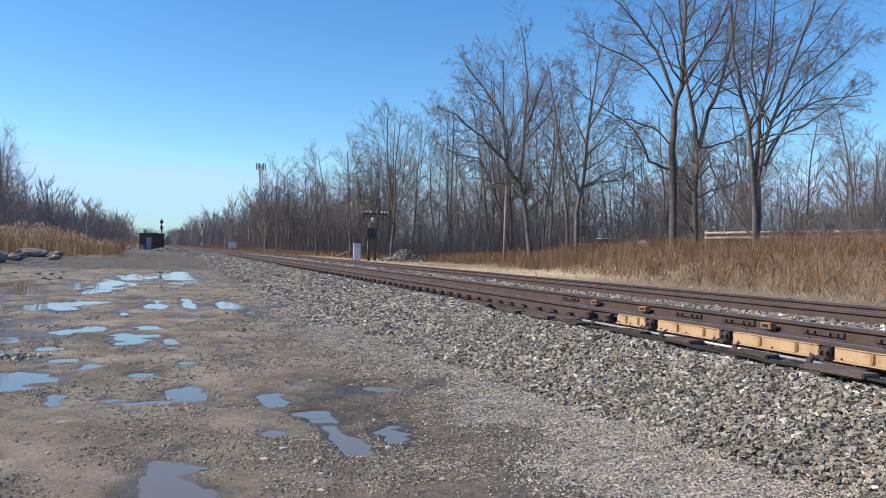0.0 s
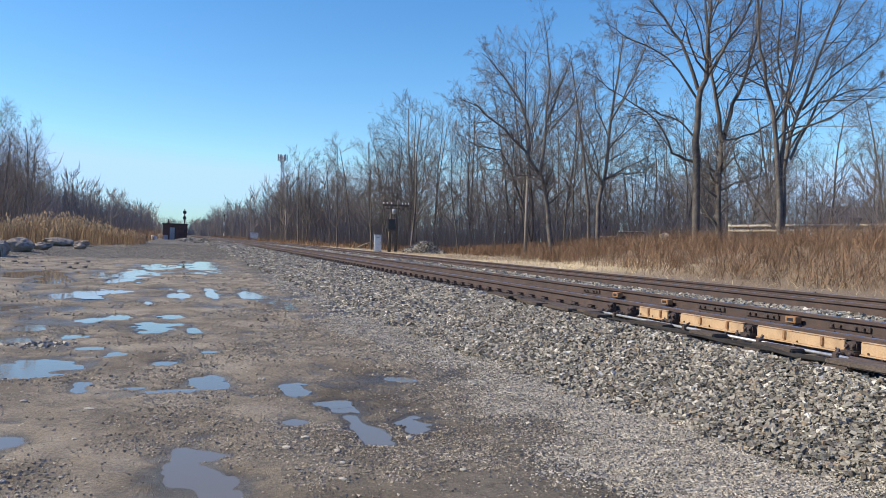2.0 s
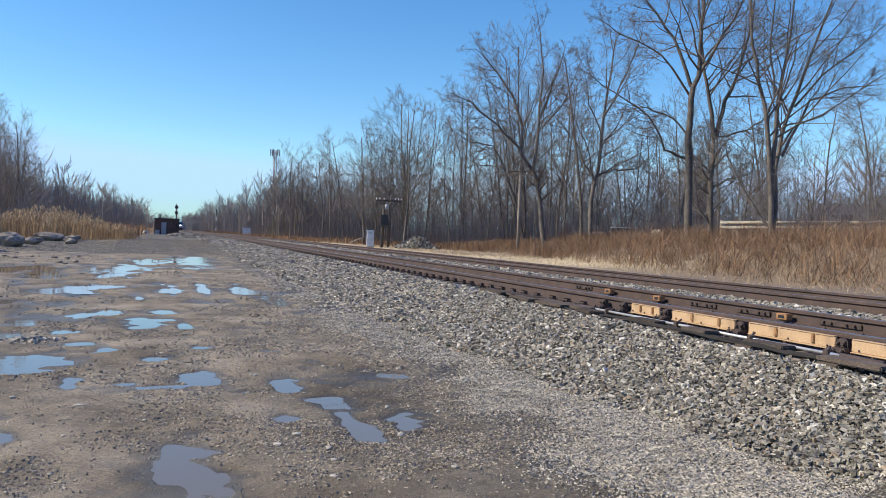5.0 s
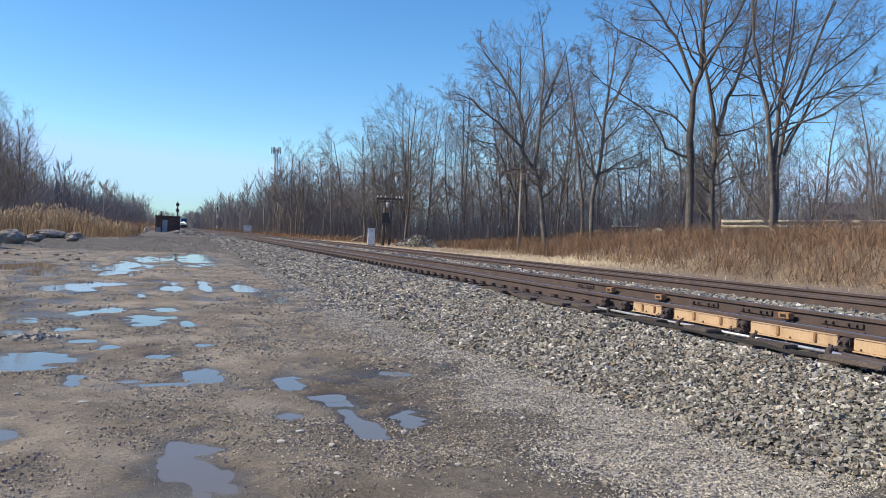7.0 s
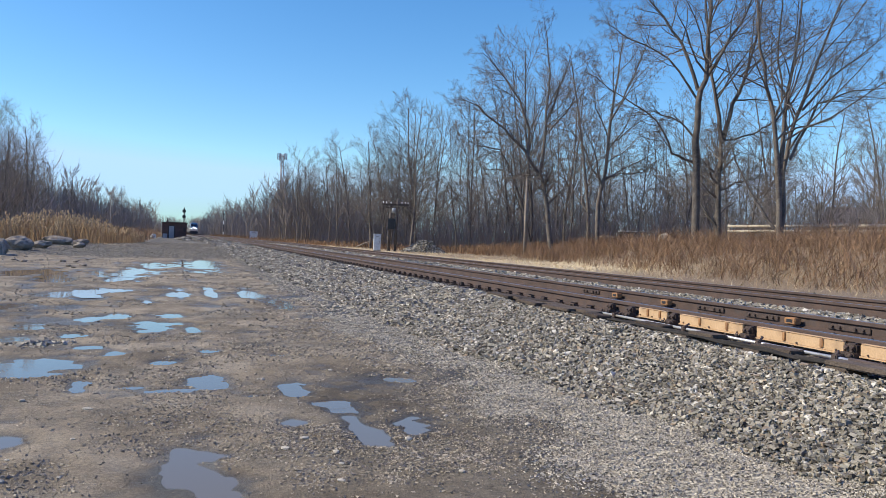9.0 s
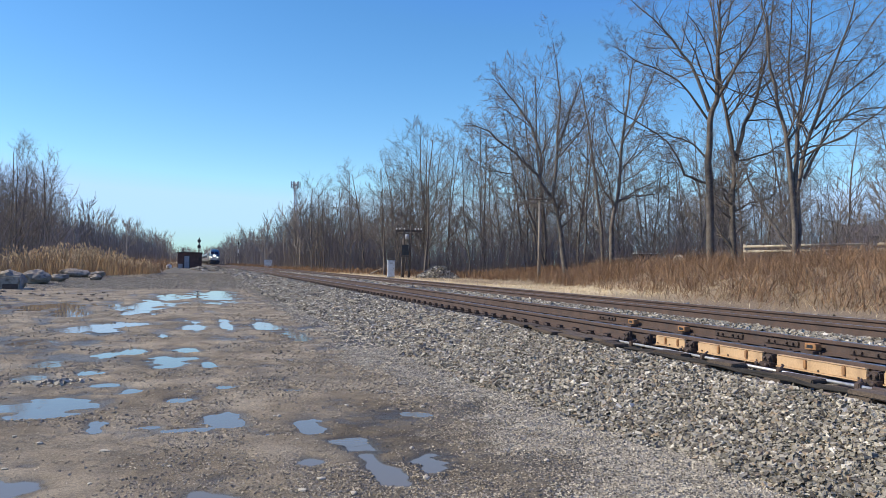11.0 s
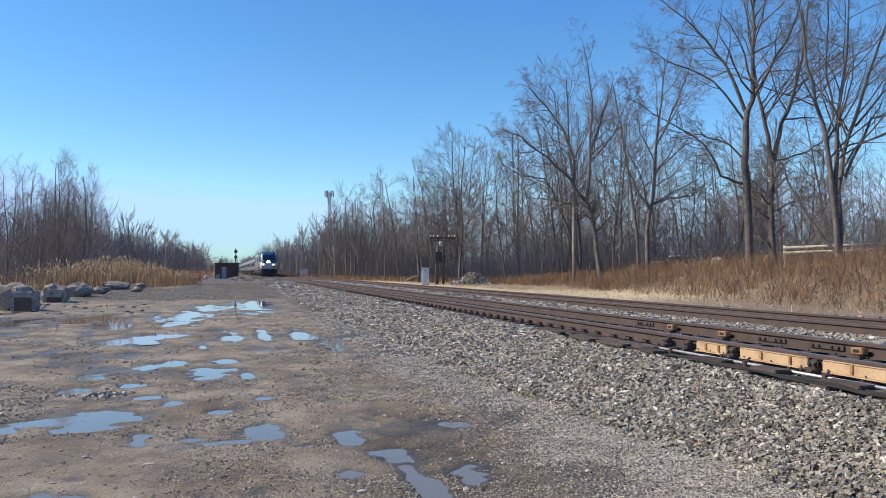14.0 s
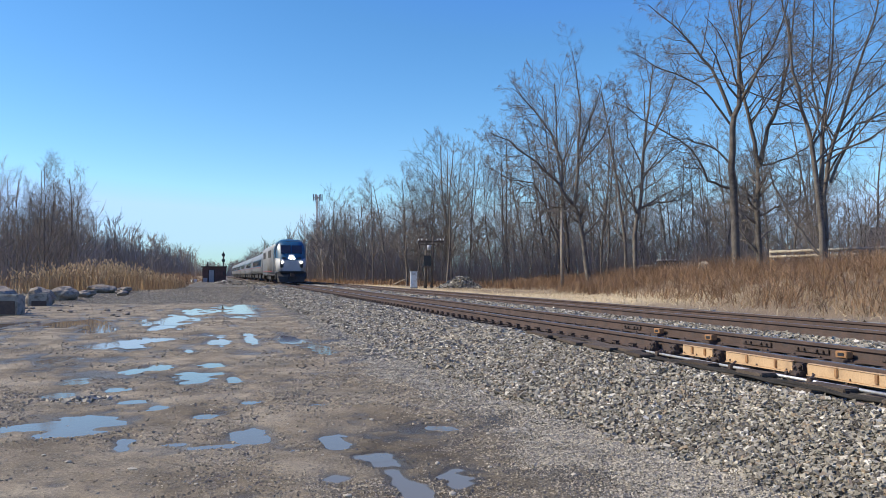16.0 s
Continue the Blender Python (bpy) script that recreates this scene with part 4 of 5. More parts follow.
brush("undergrowth", "dense bare far saplings behind the reeds", 31, 4200, far_left, 5.0, 12.0, .07, lean=.07)
brush("undergrowth", "dense bare far saplings along the tracks", 32, 3800, far_right, 3.0, 8.5, .06, lean=.1)
brush("undergrowth", "dense far thicket at the end of the line", 33, 1800, line_end, 4.0, 9.0, .16)
brush("undergrowth", "tangled bare undergrowth beneath the woods", 8, 9000, wood_floor, 1.0, 5.5, .024)
brush("undergrowth", "tangled bare thicket behind the weedy bank", 9, 6000, bank_back, .8, 3.2, .02)
brush("undergrowth", "bare saplings beneath the trees behind the reeds", 10, 3500, left_floor, 1.0, 6.0, .024)


# ---------------------------------------------------------------- weeds and reeds
def reed_height(x):
    return np.interp(x, [-30, -16, -11, -7, -3.5], [.3, .5, .95, .95, .45])


def blades(name, label, seed, pts, hmin, hmax, width, material, lean=.25, category="weeds"):
    """Bent strips, each with a root, a knee and a tip."""
    rng = np.random.default_rng(seed)
    x, y = pts(rng)
    n = len(x)
    z = height(x, y) - .03
    h = rng.uniform(hmin, hmax, n) * (1 + .25 * noise2(x, y, 3.1, seed) + .3 * noise2(x, y, .8, seed + 2)) * (reed_height(x) if name == "reeds" else 1)
    a = rng.uniform(0, 6.283, n)
    w = width * rng.uniform(.5, 1.3, n)
    dx, dy = np.cos(a) * w / 2, np.sin(a) * w / 2
    lx, ly = rng.normal(0, lean, n) * h, rng.normal(0, lean, n) * h
    V = np.zeros((n, 6, 3))
    for i, (t, k) in enumerate(((0, 1), (.6, .8), (1, .25))):
        cx, cy, cz = x + lx * t * t, y + ly * t * t, z + h * t * (1 - .12 * t)
        V[:, 2 * i] = np.stack([cx - dx * k, cy - dy * k, cz], 1)
        V[:, 2 * i + 1] = np.stack([cx + dx * k, cy + dy * k, cz], 1)
    quad = np.array([(0, 1, 3, 2), (2, 3, 5, 4)])
    F = (quad[None] + np.arange(n)[:, None, None] * 6).reshape(-1, 4)
    ob = new(name, mesh_np(name, V.reshape(-1, 3), F, material))
    return tagged(ob, label, category, kind="stuff")


def clumps(name, label, seed, n, per, region, hmin, hmax, width, material):
    """Bushy weeds: sprays of bent strips from common roots."""
    def pts(rng):
        c = np.array([region(rng) for _ in range(n)])
        k = np.repeat(np.arange(n), per)
        return c[k, 0] + rng.normal(0, .1, n * per), c[k, 1] + rng.normal(0, .1, n * per)
    return blades(name, label, seed, pts, hmin, hmax, width, material, .6)


def bank_points(n, x0, x1, y0, y1, seed, edge=0.0):
    def pts(rng):
        x, y = rng.uniform(x0, x1, n), rng.uniform(y0, y1, n)
        k = (x > bank_foot(y) + edge + 1.7 * smooth(20, 27, y) + 0.9 * noise2(x, y, 2.2, seed)) & (rng.random(n) < .55 + .6 * noise2(x, y, 1.4, seed + 1))
        return x[k], y[k]
    return pts


def stalk_region(rng):
    y = rng.uniform(8, 64)
    return float(bank_foot(y)) + 1.0 + 14 * rng.random(), y


def strip_points(n, seed):
    def pts(rng):
        y = 8 + 112 * rng.random(n) ** 1.3
        x = 12.7 + (bank_foot(y) + .5 + 2.0 * smooth(20, 27, y) - 12.7) * rng.random(n)
        k = rng.random(n) < (.6 + .6 * noise2(x, y, 1.1, seed)) * (.03 + .97 * smooth(20, 28, y))
        return (x + bend(y))[k], y[k]
    return pts


def wood_edge_points(n):
    def pts(rng):
        y = 60 + 200 * rng.random(n) ** 1.4
        x = np.array([float(front_edge(v)) for v in y]) + rng.uniform(-4.0, 2.5, n) + bend(y)
        return x, y
    return pts


def hut_points(n):
    def pts(rng):
        return rng.uniform(-26, -3.4, n), rng.uniform(72, 150, n)
    return pts


def reed_points(n, seed):
    def pts(rng):
        y = rng.uniform(50, 82, n)
        x = rng.uniform(-34, -3.5, n)
        edge = np.interp(x, [-34, -13, -8, -4, -3], [53, 55, 56, 72, 80]) + 1.5 * noise2(x, y, 3, seed)
        k = (y > edge) & (rng.random(n) < smooth(-15.5, -11.0, x) + .03)
        return x[k], y[k]
    return pts


blades("weeds", "tall dry reddish-brown weeds on the bank", 21, bank_points(52000, 14.5, 36, 7, 66, 51), .15, .6, .016, WEED, .85)
blades("weeds", "tangled dry straw-coloured weeds on the bank", 22, bank_points(20000, 14, 30, 7, 60, 61, -.9), .12, .42, .018, PALE, .9)
clumps("weeds", "bushy russet weeds standing in clumps on the bank", 29, 1500, 22, stalk_region, .35, 1.0, .014, WEED)
brush("weed_stems", "stiff russet weed stalks standing in the bank", 28, 3500, stalk_region, .4, 1.15, .009, WEED)
blades("dry_grass", "pale flattened dry grass beside the far track", 23, strip_points(26000, 71), .06, .2, .02, STRAWTOP, 1.1, "grass")
blades("weeds", "dry orange-brown weeds along the edge of the woods", 24, wood_edge_points(14000), .3, .9, .04, WEED)
blades("weeds", "dry russet weeds between the reeds and the hut", 27, hut_points(7000), .6, 1.7, .04, WEED, .3)
blades("reeds", "dense stand of tall dry tan reeds", 25, reed_points(26000, 81), 1.0, 1.9, .03, REED, .14, "reeds")


def reed_plumes():
    rng = np.random.default_rng(26)
    x, y = reed_points(9000, 81)(rng)
    z = height(x, y) + rng.uniform(1.2, 2.0, len(x)) * (1 + .3 * noise2(x, y, 3.1, 25)) * reed_height(x)
    V, F = stones(rng, x, y, z, .025, .05, 4.5, .3)
    ob = new("reed_plumes", mesh_np("reed_plumes", V, F, PLUME))
    tagged(ob, "feathery pale seed plumes on top of the reeds", "reeds", kind="stuff")


reed_plumes()


# ---------------------------------------------------------------- train
def shell(sections, name, material, parent, label="", smooth_=True, cap=True):
    """A body lofted along y. sections: (y, list of (x, z) round the section)."""
    bm = bmesh.new()
    rows = [[bm.verts.new((x, y, z)) for x, z in prof] for y, prof in sections]
    k = len(rows[0])
    for a, b in zip(rows, rows[1:]):
        for i in range(k):
            f = bm.faces.new((a[i], a[(i + 1) % k], b[(i + 1) % k], b[i]))
            f.smooth = smooth_
    if cap:
        bm.faces.new(rows[0])
        bm.faces.new(rows[-1][::-1])
    bmesh.ops.recalc_face_normals(bm, faces=bm.faces)
    return part(name, bm, material, parent, label)


def arch(w, z0, z1, crown, n=9):
    """Half-width w, straight sides from z0 to z1, then a rounded roof up to crown; open list round the section."""
    pts = [(-w, z0), (-w, z1)]
    for i in range(1, n):
        a = math.pi - math.pi * i / n
        c, s = math.cos(a), math.sin(a)
        pts.append((w * math.copysign(abs(c) ** .75, c), z1 + (crown - z1) * abs(s) ** .8))
    return pts + [(w, z1), (w, z0)]


def bogie(parent, y, axles, r):
    b = part("bogie", box(-1.15, 1.15, y - axles * .95, y + axles * .95, .45, .78, .05), UNDER, parent)
    for s in (-1, 1):
        part("side_frame", box(s * 1.08 - .09, s * 1.08 + .09, y - axles * .9, y + axles * .9, .42, .85, .06), UNDER, b)
    for i in range(axles):
        yy = y + (i - (axles - 1) / 2) * 2.6
        for s in (-1, 1):
            part("wheel", rod((s * .68, yy, r), (s * .82, yy, r), r, n=20), IRON, b)
        part("axle", rod((-.7, yy, r), (.7, yy, r), .09, n=8), IRON, b)
    return b


def build_locomotive():
    """Nose at y = 0, body towards +y; z = 0 is the rail's top."""
    loco = thing("locomotive", pose(0, 0, 0), "blue and silver diesel passenger locomotive with headlights on", "locomotive")
    W = 1.5
    body = [(1.25, arch(W, .95, 3.55, 4.22)), (20.6, arch(W, .95, 3.55, 4.22))]
    shell(body, "body", SILVER, loco, "silver-grey side and roof panels")
    # nose: lower silver, upper blue
    low = [(.0, [(-.86, 1.15), (-.92, 2.3), (.92, 2.3), (.86, 1.15)]), (.16, [(-1.1, 1.12), (-1.12, 2.42), (1.12, 2.42), (1.1, 1.12)]),
           (.75, [(-1.38, 1.0), (-1.38, 2.46), (1.38, 2.46), (1.38, 1.0)]), (1.5, [(-1.51, .95), (-1.51, 2.5), (1.51, 2.5), (1.51, .95)])]
    shell(low, "nose", NOSE_SILVER, loco, "silver-white lower nose")
    prof = [(.06, 2.28, 1.08), (.36, 2.85, 1.14), (.62, 3.3, 1.16), (.98, 3.85, 1.14), (1.22, 4.08, 1.08), (1.55, 4.25, .98), (2.1, 4.36, .85), (3.4, 4.3, .8)]
    bm = bmesh.new()
    rows = []
    for y, z, w in prof:
        rows.append([bm.verts.new((-w, y, z)), bm.verts.new((-w * .5, y - .07, z + .02)), bm.verts.new((w * .5, y - .07, z + .02)), bm.verts.new((w, y, z))])
    for a, b in zip(rows, rows[1:]):
        for i in range(3):
            bm.faces.new((a[i], a[i + 1], b[i + 1], b[i]))
    for s, i in ((-1, 0), (1, 3)):
        side = [bm.verts.new((s * x, y, z)) for x, y, z in ((1.525, 1.5, 2.42), (1.525, 1.55, 2.9), (1.525, 1.65, 3.3), (1.52, 1.8, 3.6), (1.44, 1.95, 3.85),
                                                           (1.3, 2.1, 4.05), (1.12, 2.4, 4.2), (1.05, 3.4, 4.2))]
        for k in range(7):
            bm.faces.new((rows[k][i], rows[k + 1][i], side[k + 1], side[k]))
    for f in bm.faces:
        f.smooth = True
    bmesh.ops.recalc_face_normals(bm, faces=bm.faces)
    cab = part("cab", bm, BLUE, loco, "dark blue cab front and roof")
    for s in (-1, 1):
        # blue side panel sweeping back behind the cab
        bm = bmesh.new()
        v = [bm.verts.new((s * q[0], q[1], q[2])) for q in ((1.515, 1.45, 2.42), (1.515, 2.3, 2.6), (1.515, 3.0, 3.56), (1.515, 1.7, 3.56))]
        e = [bm.verts.new((s * (q[0] + .012), q[1], q[2])) for q in ((1.515, 1.45, 2.42), (1.515, 2.3, 2.6), (1.515, 3.0, 3.56), (1.515, 1.7, 3.56))]
        bm.faces.new(e)
        for i in range(4):
            bm.faces.new((v[i], v[(i + 1) % 4], e[(i + 1) % 4], e[i]))
        bmesh.ops.recalc_face_normals(bm, faces=bm.faces)
        part("side_panel", bm, BLUE, loco, "blue swept side panel")
        ws = bmesh.new()
        q = [ws.verts.new((s * x, y, z)) for x, y, z in ((.06, .27, 2.98), (1.0, .31, 2.98), (1.02, .80, 3.76), (.06, .76, 3.76))]
        q2 = [ws.verts.new(v.co + Vector((0, .14, -.06))) for v in q]
        ws.faces.new(q)
        for i in range(4):
            ws.faces.new((q[i], q[(i + 1) % 4], q2[(i + 1) % 4], q2[i]))
        bmesh.ops.recalc_face_normals(ws, faces=ws.faces)
        part("windshield", ws, PANE, cab, "dark windshield pane")
        part("side_window", box(s * 1.53 - .02, s * 1.53 + .02, 1.9, 2.6, 2.9, 3.45, .01), PANE, loco)
        part("headlight", rod((s * .16, .2, 2.5), (s * .16, .02, 2.46), .15, n=16), LAMP, cab, "glowing white headlight")
        part("ditch_light", rod((s * .9, .1, 2.08), (s * .9, -.07, 2.08), .12, n=16), LAMP, loco, "glowing white ditch light")
        part("light_housing", box(s * .92 - .17, s * .92 + .17, -.03, .3, 1.55, 2.22, .04), UNDER, loco, "black light housing")
        part("step_well", box(s * 1.38 - .12, s * 1.38 + .12, .5, 1.1, .45, 1.1, .03), UNDER, loco)
        part("door", box(s * 1.512 - .012, s * 1.512 + .012, 3.2, 3.9, 1.2, 3.1, .008), SILVER, loco)
        for gy in (6.5, 9.0, 15.5, 17.5):
            part("grille", box(s * 1.515 - .02, s * 1.515 + .02, gy, gy + 1.7, 2.7, 3.45, .01), UNDER, loco, "dark louvred grille")
        part("stripe", box(s * 1.508 - .008, s * 1.508 + .008, 5.0, 20.4, 1.22, 1.25), RED, loco, "thin red stripe")
        part("sill", box(s * 1.4 - .1, s * 1.4 + .1, 1.2, 20.5, .8, .97, .02), UNDER, loco)
        part("handrail", rod((s * 1.47, 1.15, 1.2), (s * 1.47, 1.15, 2.4), .02, n=6), GALV, loco)
        part("number_board", box(s * .72 - .18, s * .72 + .18, .06, .3, 2.42, 2.56, .01), BLACK, cab)
    # plain pale emblem above the lights
    part("emblem", box(-.28, .28, .12, .34, 2.74, 2.84, .03), WHITE, cab, "pale plain emblem")
    pl = bmesh.new()
    v = [pl.verts.new(c) for c in ((-1.4, .25, 1.15), (1.4, .25, 1.15), (1.32, -.22, .72), (-1.32, -.22, .72), (-1.15, -.3, .16), (1.15, -.3, .16),
                                   (1.3, .5, .2), (-1.3, .5, .2))]
    for q in ((0, 1, 2, 3), (3, 2, 5, 4), (4, 5, 6, 7), (1, 6, 5, 2), (0, 3, 4, 7), (0, 7, 6, 1)):
        pl.faces.new([v[i] for i in q])
    bmesh.ops.recalc_face_normals(pl, faces=pl.faces)
    part("pilot", pl, UNDER, loco, "black snow-plough pilot")
    part("anticlimber", box(-1.2, 1.2, -.12, .3, 1.08, 1.24, .04), UNDER, loco)
    cp = box(-.12, .12, -.75, .1, .72, .98, .04)
    box(-.2, .2, -.85, -.6, .68, 1.02, .05, cp)
    part("coupler", cp, IRON, loco)
    for s in (-1, 1):
        part("air_hose", rod((s * .4, -.25, .95), (s * .35, -.42, .45), .03, n=6), RUBBER, loco)
    part("fuel_tank", box(-1.35, 1.35, 8.2, 13.0, .3, .98, .12), UNDER, loco)
    bogie(loco, 4.4, 2, .51)
    bogie(loco, 17.0, 2, .51)
    for fy in (12.0, 14.0, 16.0):
        part("roof_fan", rod((0, fy, 4.18), (0, fy, 4.36), .6, n=18), UNDER, loco)
    part("roof_hatch", box(-.7, .7, 5.0, 10.5, 4.1, 4.33, .06), GREYPAINT, loco)
    for i in range(3):
        part("horn", rod((-.15 + .15 * i, 3.3, 4.45), (-.15 + .15 * i, 2.8, 4.45), .02, .07, n=8), GALV, loco)
    part("horn_bracket", box(-.25, .25, 3.0, 3.1, 4.2, 4.45), UNDER, loco)
    return loco


def build_coach():
    """A tube-sided stainless coach, 25.4 m long, front end at y = 0."""
    c = thing("passenger_coach", pose(0, 0, 0), "stainless steel passenger coach with a dark window band", "coach", "coaches of the train")
    prof = [(-1.35, .95), (-1.52, 1.5), (-1.56, 2.1), (-1.52, 2.8), (-1.38, 3.3), (-1.0, 3.68), (-.45, 3.83), (.45, 3.83), (1.0, 3.68), (1.38, 3.3),
            (1.52, 2.8), (1.56, 2.1), (1.52, 1.5), (1.35, .95)]
    ys = [0.25, .45, 25.0, 25.2]
    secs = []
    for i, y in enumerate(ys):
        k = .96 if i in (0, 3) else 1
        secs.append((y, [(x * k, 2.2 + (z - 2.2) * k) for x, z in prof]))
    shell(secs, "body", STAINLESS, c, "fluted stainless steel body")
    for s in (-1, 1):
        part("window_band", box(s * 1.548 - .018, s * 1.548 + .018, 2.2, 23.2, 1.92, 2.84, .01), BLUE, c, "dark blue window band")
        for i in range(18):
            part("window", box(s * 1.56 - .02, s * 1.56 + .02, 3.0 + i * 1.09, 3.8 + i * 1.09, 2.04, 2.74, .02), PANE, c)
        part("stripe", box(s * 1.55 - .02, s * 1.55 + .02, .6, 24.8, 1.84, 1.87), RED, c, "thin red stripe")
        for dy in (1.2, 23.4):
            part("door", box(s * 1.53 - .02, s * 1.53 + .02, dy, dy + .8, 1.2, 3.0, .02), STAINLESS, c)
        for k in range(4):
            part("rib", box(s * 1.5 - .015, s * 1.5 + .04, .6, 24.8, 1.12 + k * .13, 1.16 + k * .13), STAINLESS, c)
        part("skirt_box", box(s * .95 - .35, s * .95 + .35, 7, 11, .4, .96, .05), UNDER, c)
        part("skirt_box", box(s * .95 - .35, s * .95 + .35, 13.5, 17, .4, .96, .05), UNDER, c)
    for e, y in ((0, 0.1), (1, 25.05)):
        part("gangway", box(-1.3, 1.3, y, y + .25, 1.0, 3.45, .06), RUBBER, c)
        part("coupler", box(-.1, .1, y - .35, y + .5, .75, .95, .03), IRON, c)
    part("roof_vent", box(-.5, .5, 4, 7, 3.78, 3.9, .03), STAINLESS, c)
    bogie(c, 3.6, 2, .46)
    bogie(c, 21.8, 2, .46)
    return c


locomotive = build_locomotive()
coach_first = build_coach()
COACHES = [coach_first] + [copy_thing(coach_first, pose(0, 0, 0)) for _ in range(5)]
NOSE_16, SPEED = 76.0, 31.75


def on_line(y, length):
    """Pose of a vehicle whose front stands at y, set along the line."""
    a, b = float(bend(y + .12 * length)), float(bend(y + .88 * length))
    turn = -math.degrees(math.atan2(b - a, .76 * length))
    x = TRACK_1 + a - (b - a) / .76 * .12
    return pose(x, y, RAIL_TOP, 0, 0, turn * 1.0)


def motions():
    ts = [0.5 * i for i in range(33)]
    walk(locomotive, [(t, on_line(NOSE_16 + SPEED * (16 - t), 20.8)) for t in ts])
    for k, c in enumerate(COACHES):
        off = 21.2 + 25.6 * k
        walk(c, [(t, on_line(NOSE_16 + off + SPEED * (16 - t), 25.4)) for t in ts])


# ---------------------------------------------------------------- switch gear beside the near rail
RAIL_X = TRACK_1 - GAUGE / 2
RAIL_2X = TRACK_1 + GAUGE / 2


def build_switch_gear():
    base = TIE_TOP
    for y0, y1 in ((8.14, 8.76), (6.78, 7.88), (5.45, 6.57), (4.12, 5.27), (2.9, 3.98)):
        t = thing("heater_panel", pose(RAIL_X - .085, (y0 + y1) / 2, base + .035), "tan painted steel cover panel clamped along the rail web", "panel", "cover panels")
        h = (y1 - y0) / 2
        part("panel", box(-.014, .014, -h, h, .012, .118, .005), TAN, t)
        part("lip", box(-.03, .02, -h, h, 0, .012, .003), TAN, t)
        part("cap", box(-.02, .03, -h + .01, h - .01, .118, .126, .003), TAN, t)
        for f in (-.55, .3):
            part("clamp", box(-.032, -.012, f * h - .02, f * h + .02, .03, .115, .006), ORANGE, t)
        for f in (-.85, 0, .85):
            part("bolt", rod((-.014, f * h, .03), (-.026, f * h, .03), .009, n=6), IRON, t)
    for y in (9.45, 8.95, 8.01, 6.68, 5.36, 4.05):
        t = thing("switch_brace", pose(RAIL_X - .1, y, base), "dark rusty bolted switch brace at the rail", "rail brace", "switch braces")
        part("plate", box(-.16, .1, -.11, .11, .002, .02, .004), IRON, t)
        bm = box(-.07, .03, -.08, .08, .018, .07, .01)
        box(-.02, .05, -.055, .055, .06, .15, .014, bm)
        part("chair", bm, IRON, t)
        for s in (-1, 1):
            part("bolt", rod((-.1, s * .07, .02), (-.1, s * .07, .065), .018, n=6), IRON, t)
            part("bolt", rod((.0, s * .03, .11), (-.05, s * .03, .11), .016, n=6), IRON, t)
    t = thing("operating_rod", pose(RAIL_X - .33, 0, base + .03), "long pale galvanised operating rod beside the rail", "rod")
    part("rod", rod((0, 9.3, 0), (0, 5.15, 0), .0165, n=12), GALV, t)
    part("end_joint", rod((0, 9.3, 0), (.02, 9.75, 0), .026, n=8), IRON, t)
    part("end_joint", rod((0, 5.16, 0), (.03, 4.75, -.005), .026, n=8), IRON, t)
    for y in (8.95, 7.45, 6.25, 5.3):
        bm = box(-.04, .04, y - .03, y + .03, -.03, .035, .008)
        rod((0, y, .03), (.12, y + .1, .045), .012, n=6, bm=bm)
        part("guide", bm, IRON, t)
    rng = random.Random(4)
    for k, (x, r) in enumerate(((RAIL_X - .46, .016), (RAIL_X - .55, .02), (RAIL_X - .62, .013))):
        pts = []
        for i in range(26):
            y = 10.0 - i * .33 + k * .2
            pts.append(Vector((x + rng.uniform(-.035, .035), y, base - .008 + .008 * k + rng.uniform(0, .016))))
        me = mesh_np("cable", *tubes([(pts, [r] * len(pts))], 8), RUBBER, flat=False)
        tagged(new("cable", me), "black rubber cable lying along the tie ends", "cable", "cables by the track")
    for y, w in ((12.4, 1.1), (11.9, .8), (11.4, 1.2), (10.9, .9), (10.5, 1.1), (10.0, .8), (9.6, .9), (8.9, .5), (7.9, .5), (6.9, .4), (5.9, .5), (4.8, .6)):
        t = part("timber_board", box(-.1, .1, -w / 2, w / 2, 0, .045, .01), TIMBER, None)
        t.matrix_basis = pose(RAIL_X - .5 + rng.uniform(-.14, .1), y, base - .004 + rng.uniform(0, .016), 0, 0, rng.uniform(-8, 8))
        tagged(t, "dark weathered board lying by the tie ends", "board", "boards by the track")
    # long switch ties
    for y in (9.3, 8.2, 7.1, 6.0, 5.0):
        t = part("switch_tie", box(-.22, .1, -.12, .12, -.15, .0, .015), TIMBER, None)
        t.matrix_basis = pose(RAIL_X - .46, y - .02, base + .012)
        tagged(t, "dark end of a long wooden switch tie", "tie", "switch ties")
    for y in (11.75, 10.3, 7.67):
        t = thing("rail_block", pose(RAIL_2X - .11, y, base), "small faded orange steel block fixed to the rail", "rail block", "orange rail blocks")
        part("block", box(-.05, .05, -.09, .09, .06, .14, .008), ORANGE, t)
        part("slot", box(-.054, -.045, -.05, .05, .08, .12, .003), BLACK, t)
        part("foot", box(-.1, .05, -.1, .1, 0.0, .05, .008), IRON, t)
    for y in (12.8, 9.35, 8.3, 6.9, 5.9):
        t = thing("joint_bar", pose(RAIL_2X - .022, y, base + .095), "rusty bolted joint bar on the rail web", "joint bar", "joint bars")
        part("bar", box(-.014, .0, -.3, .3, -.035, .035, .005), IRON, t)
        for k in (-2, -1, 1, 2):
            part("bolt", rod((-.014, k * .11, 0), (-.045, k * .11, 0), .017, n=6), IRON, t)


build_switch_gear()


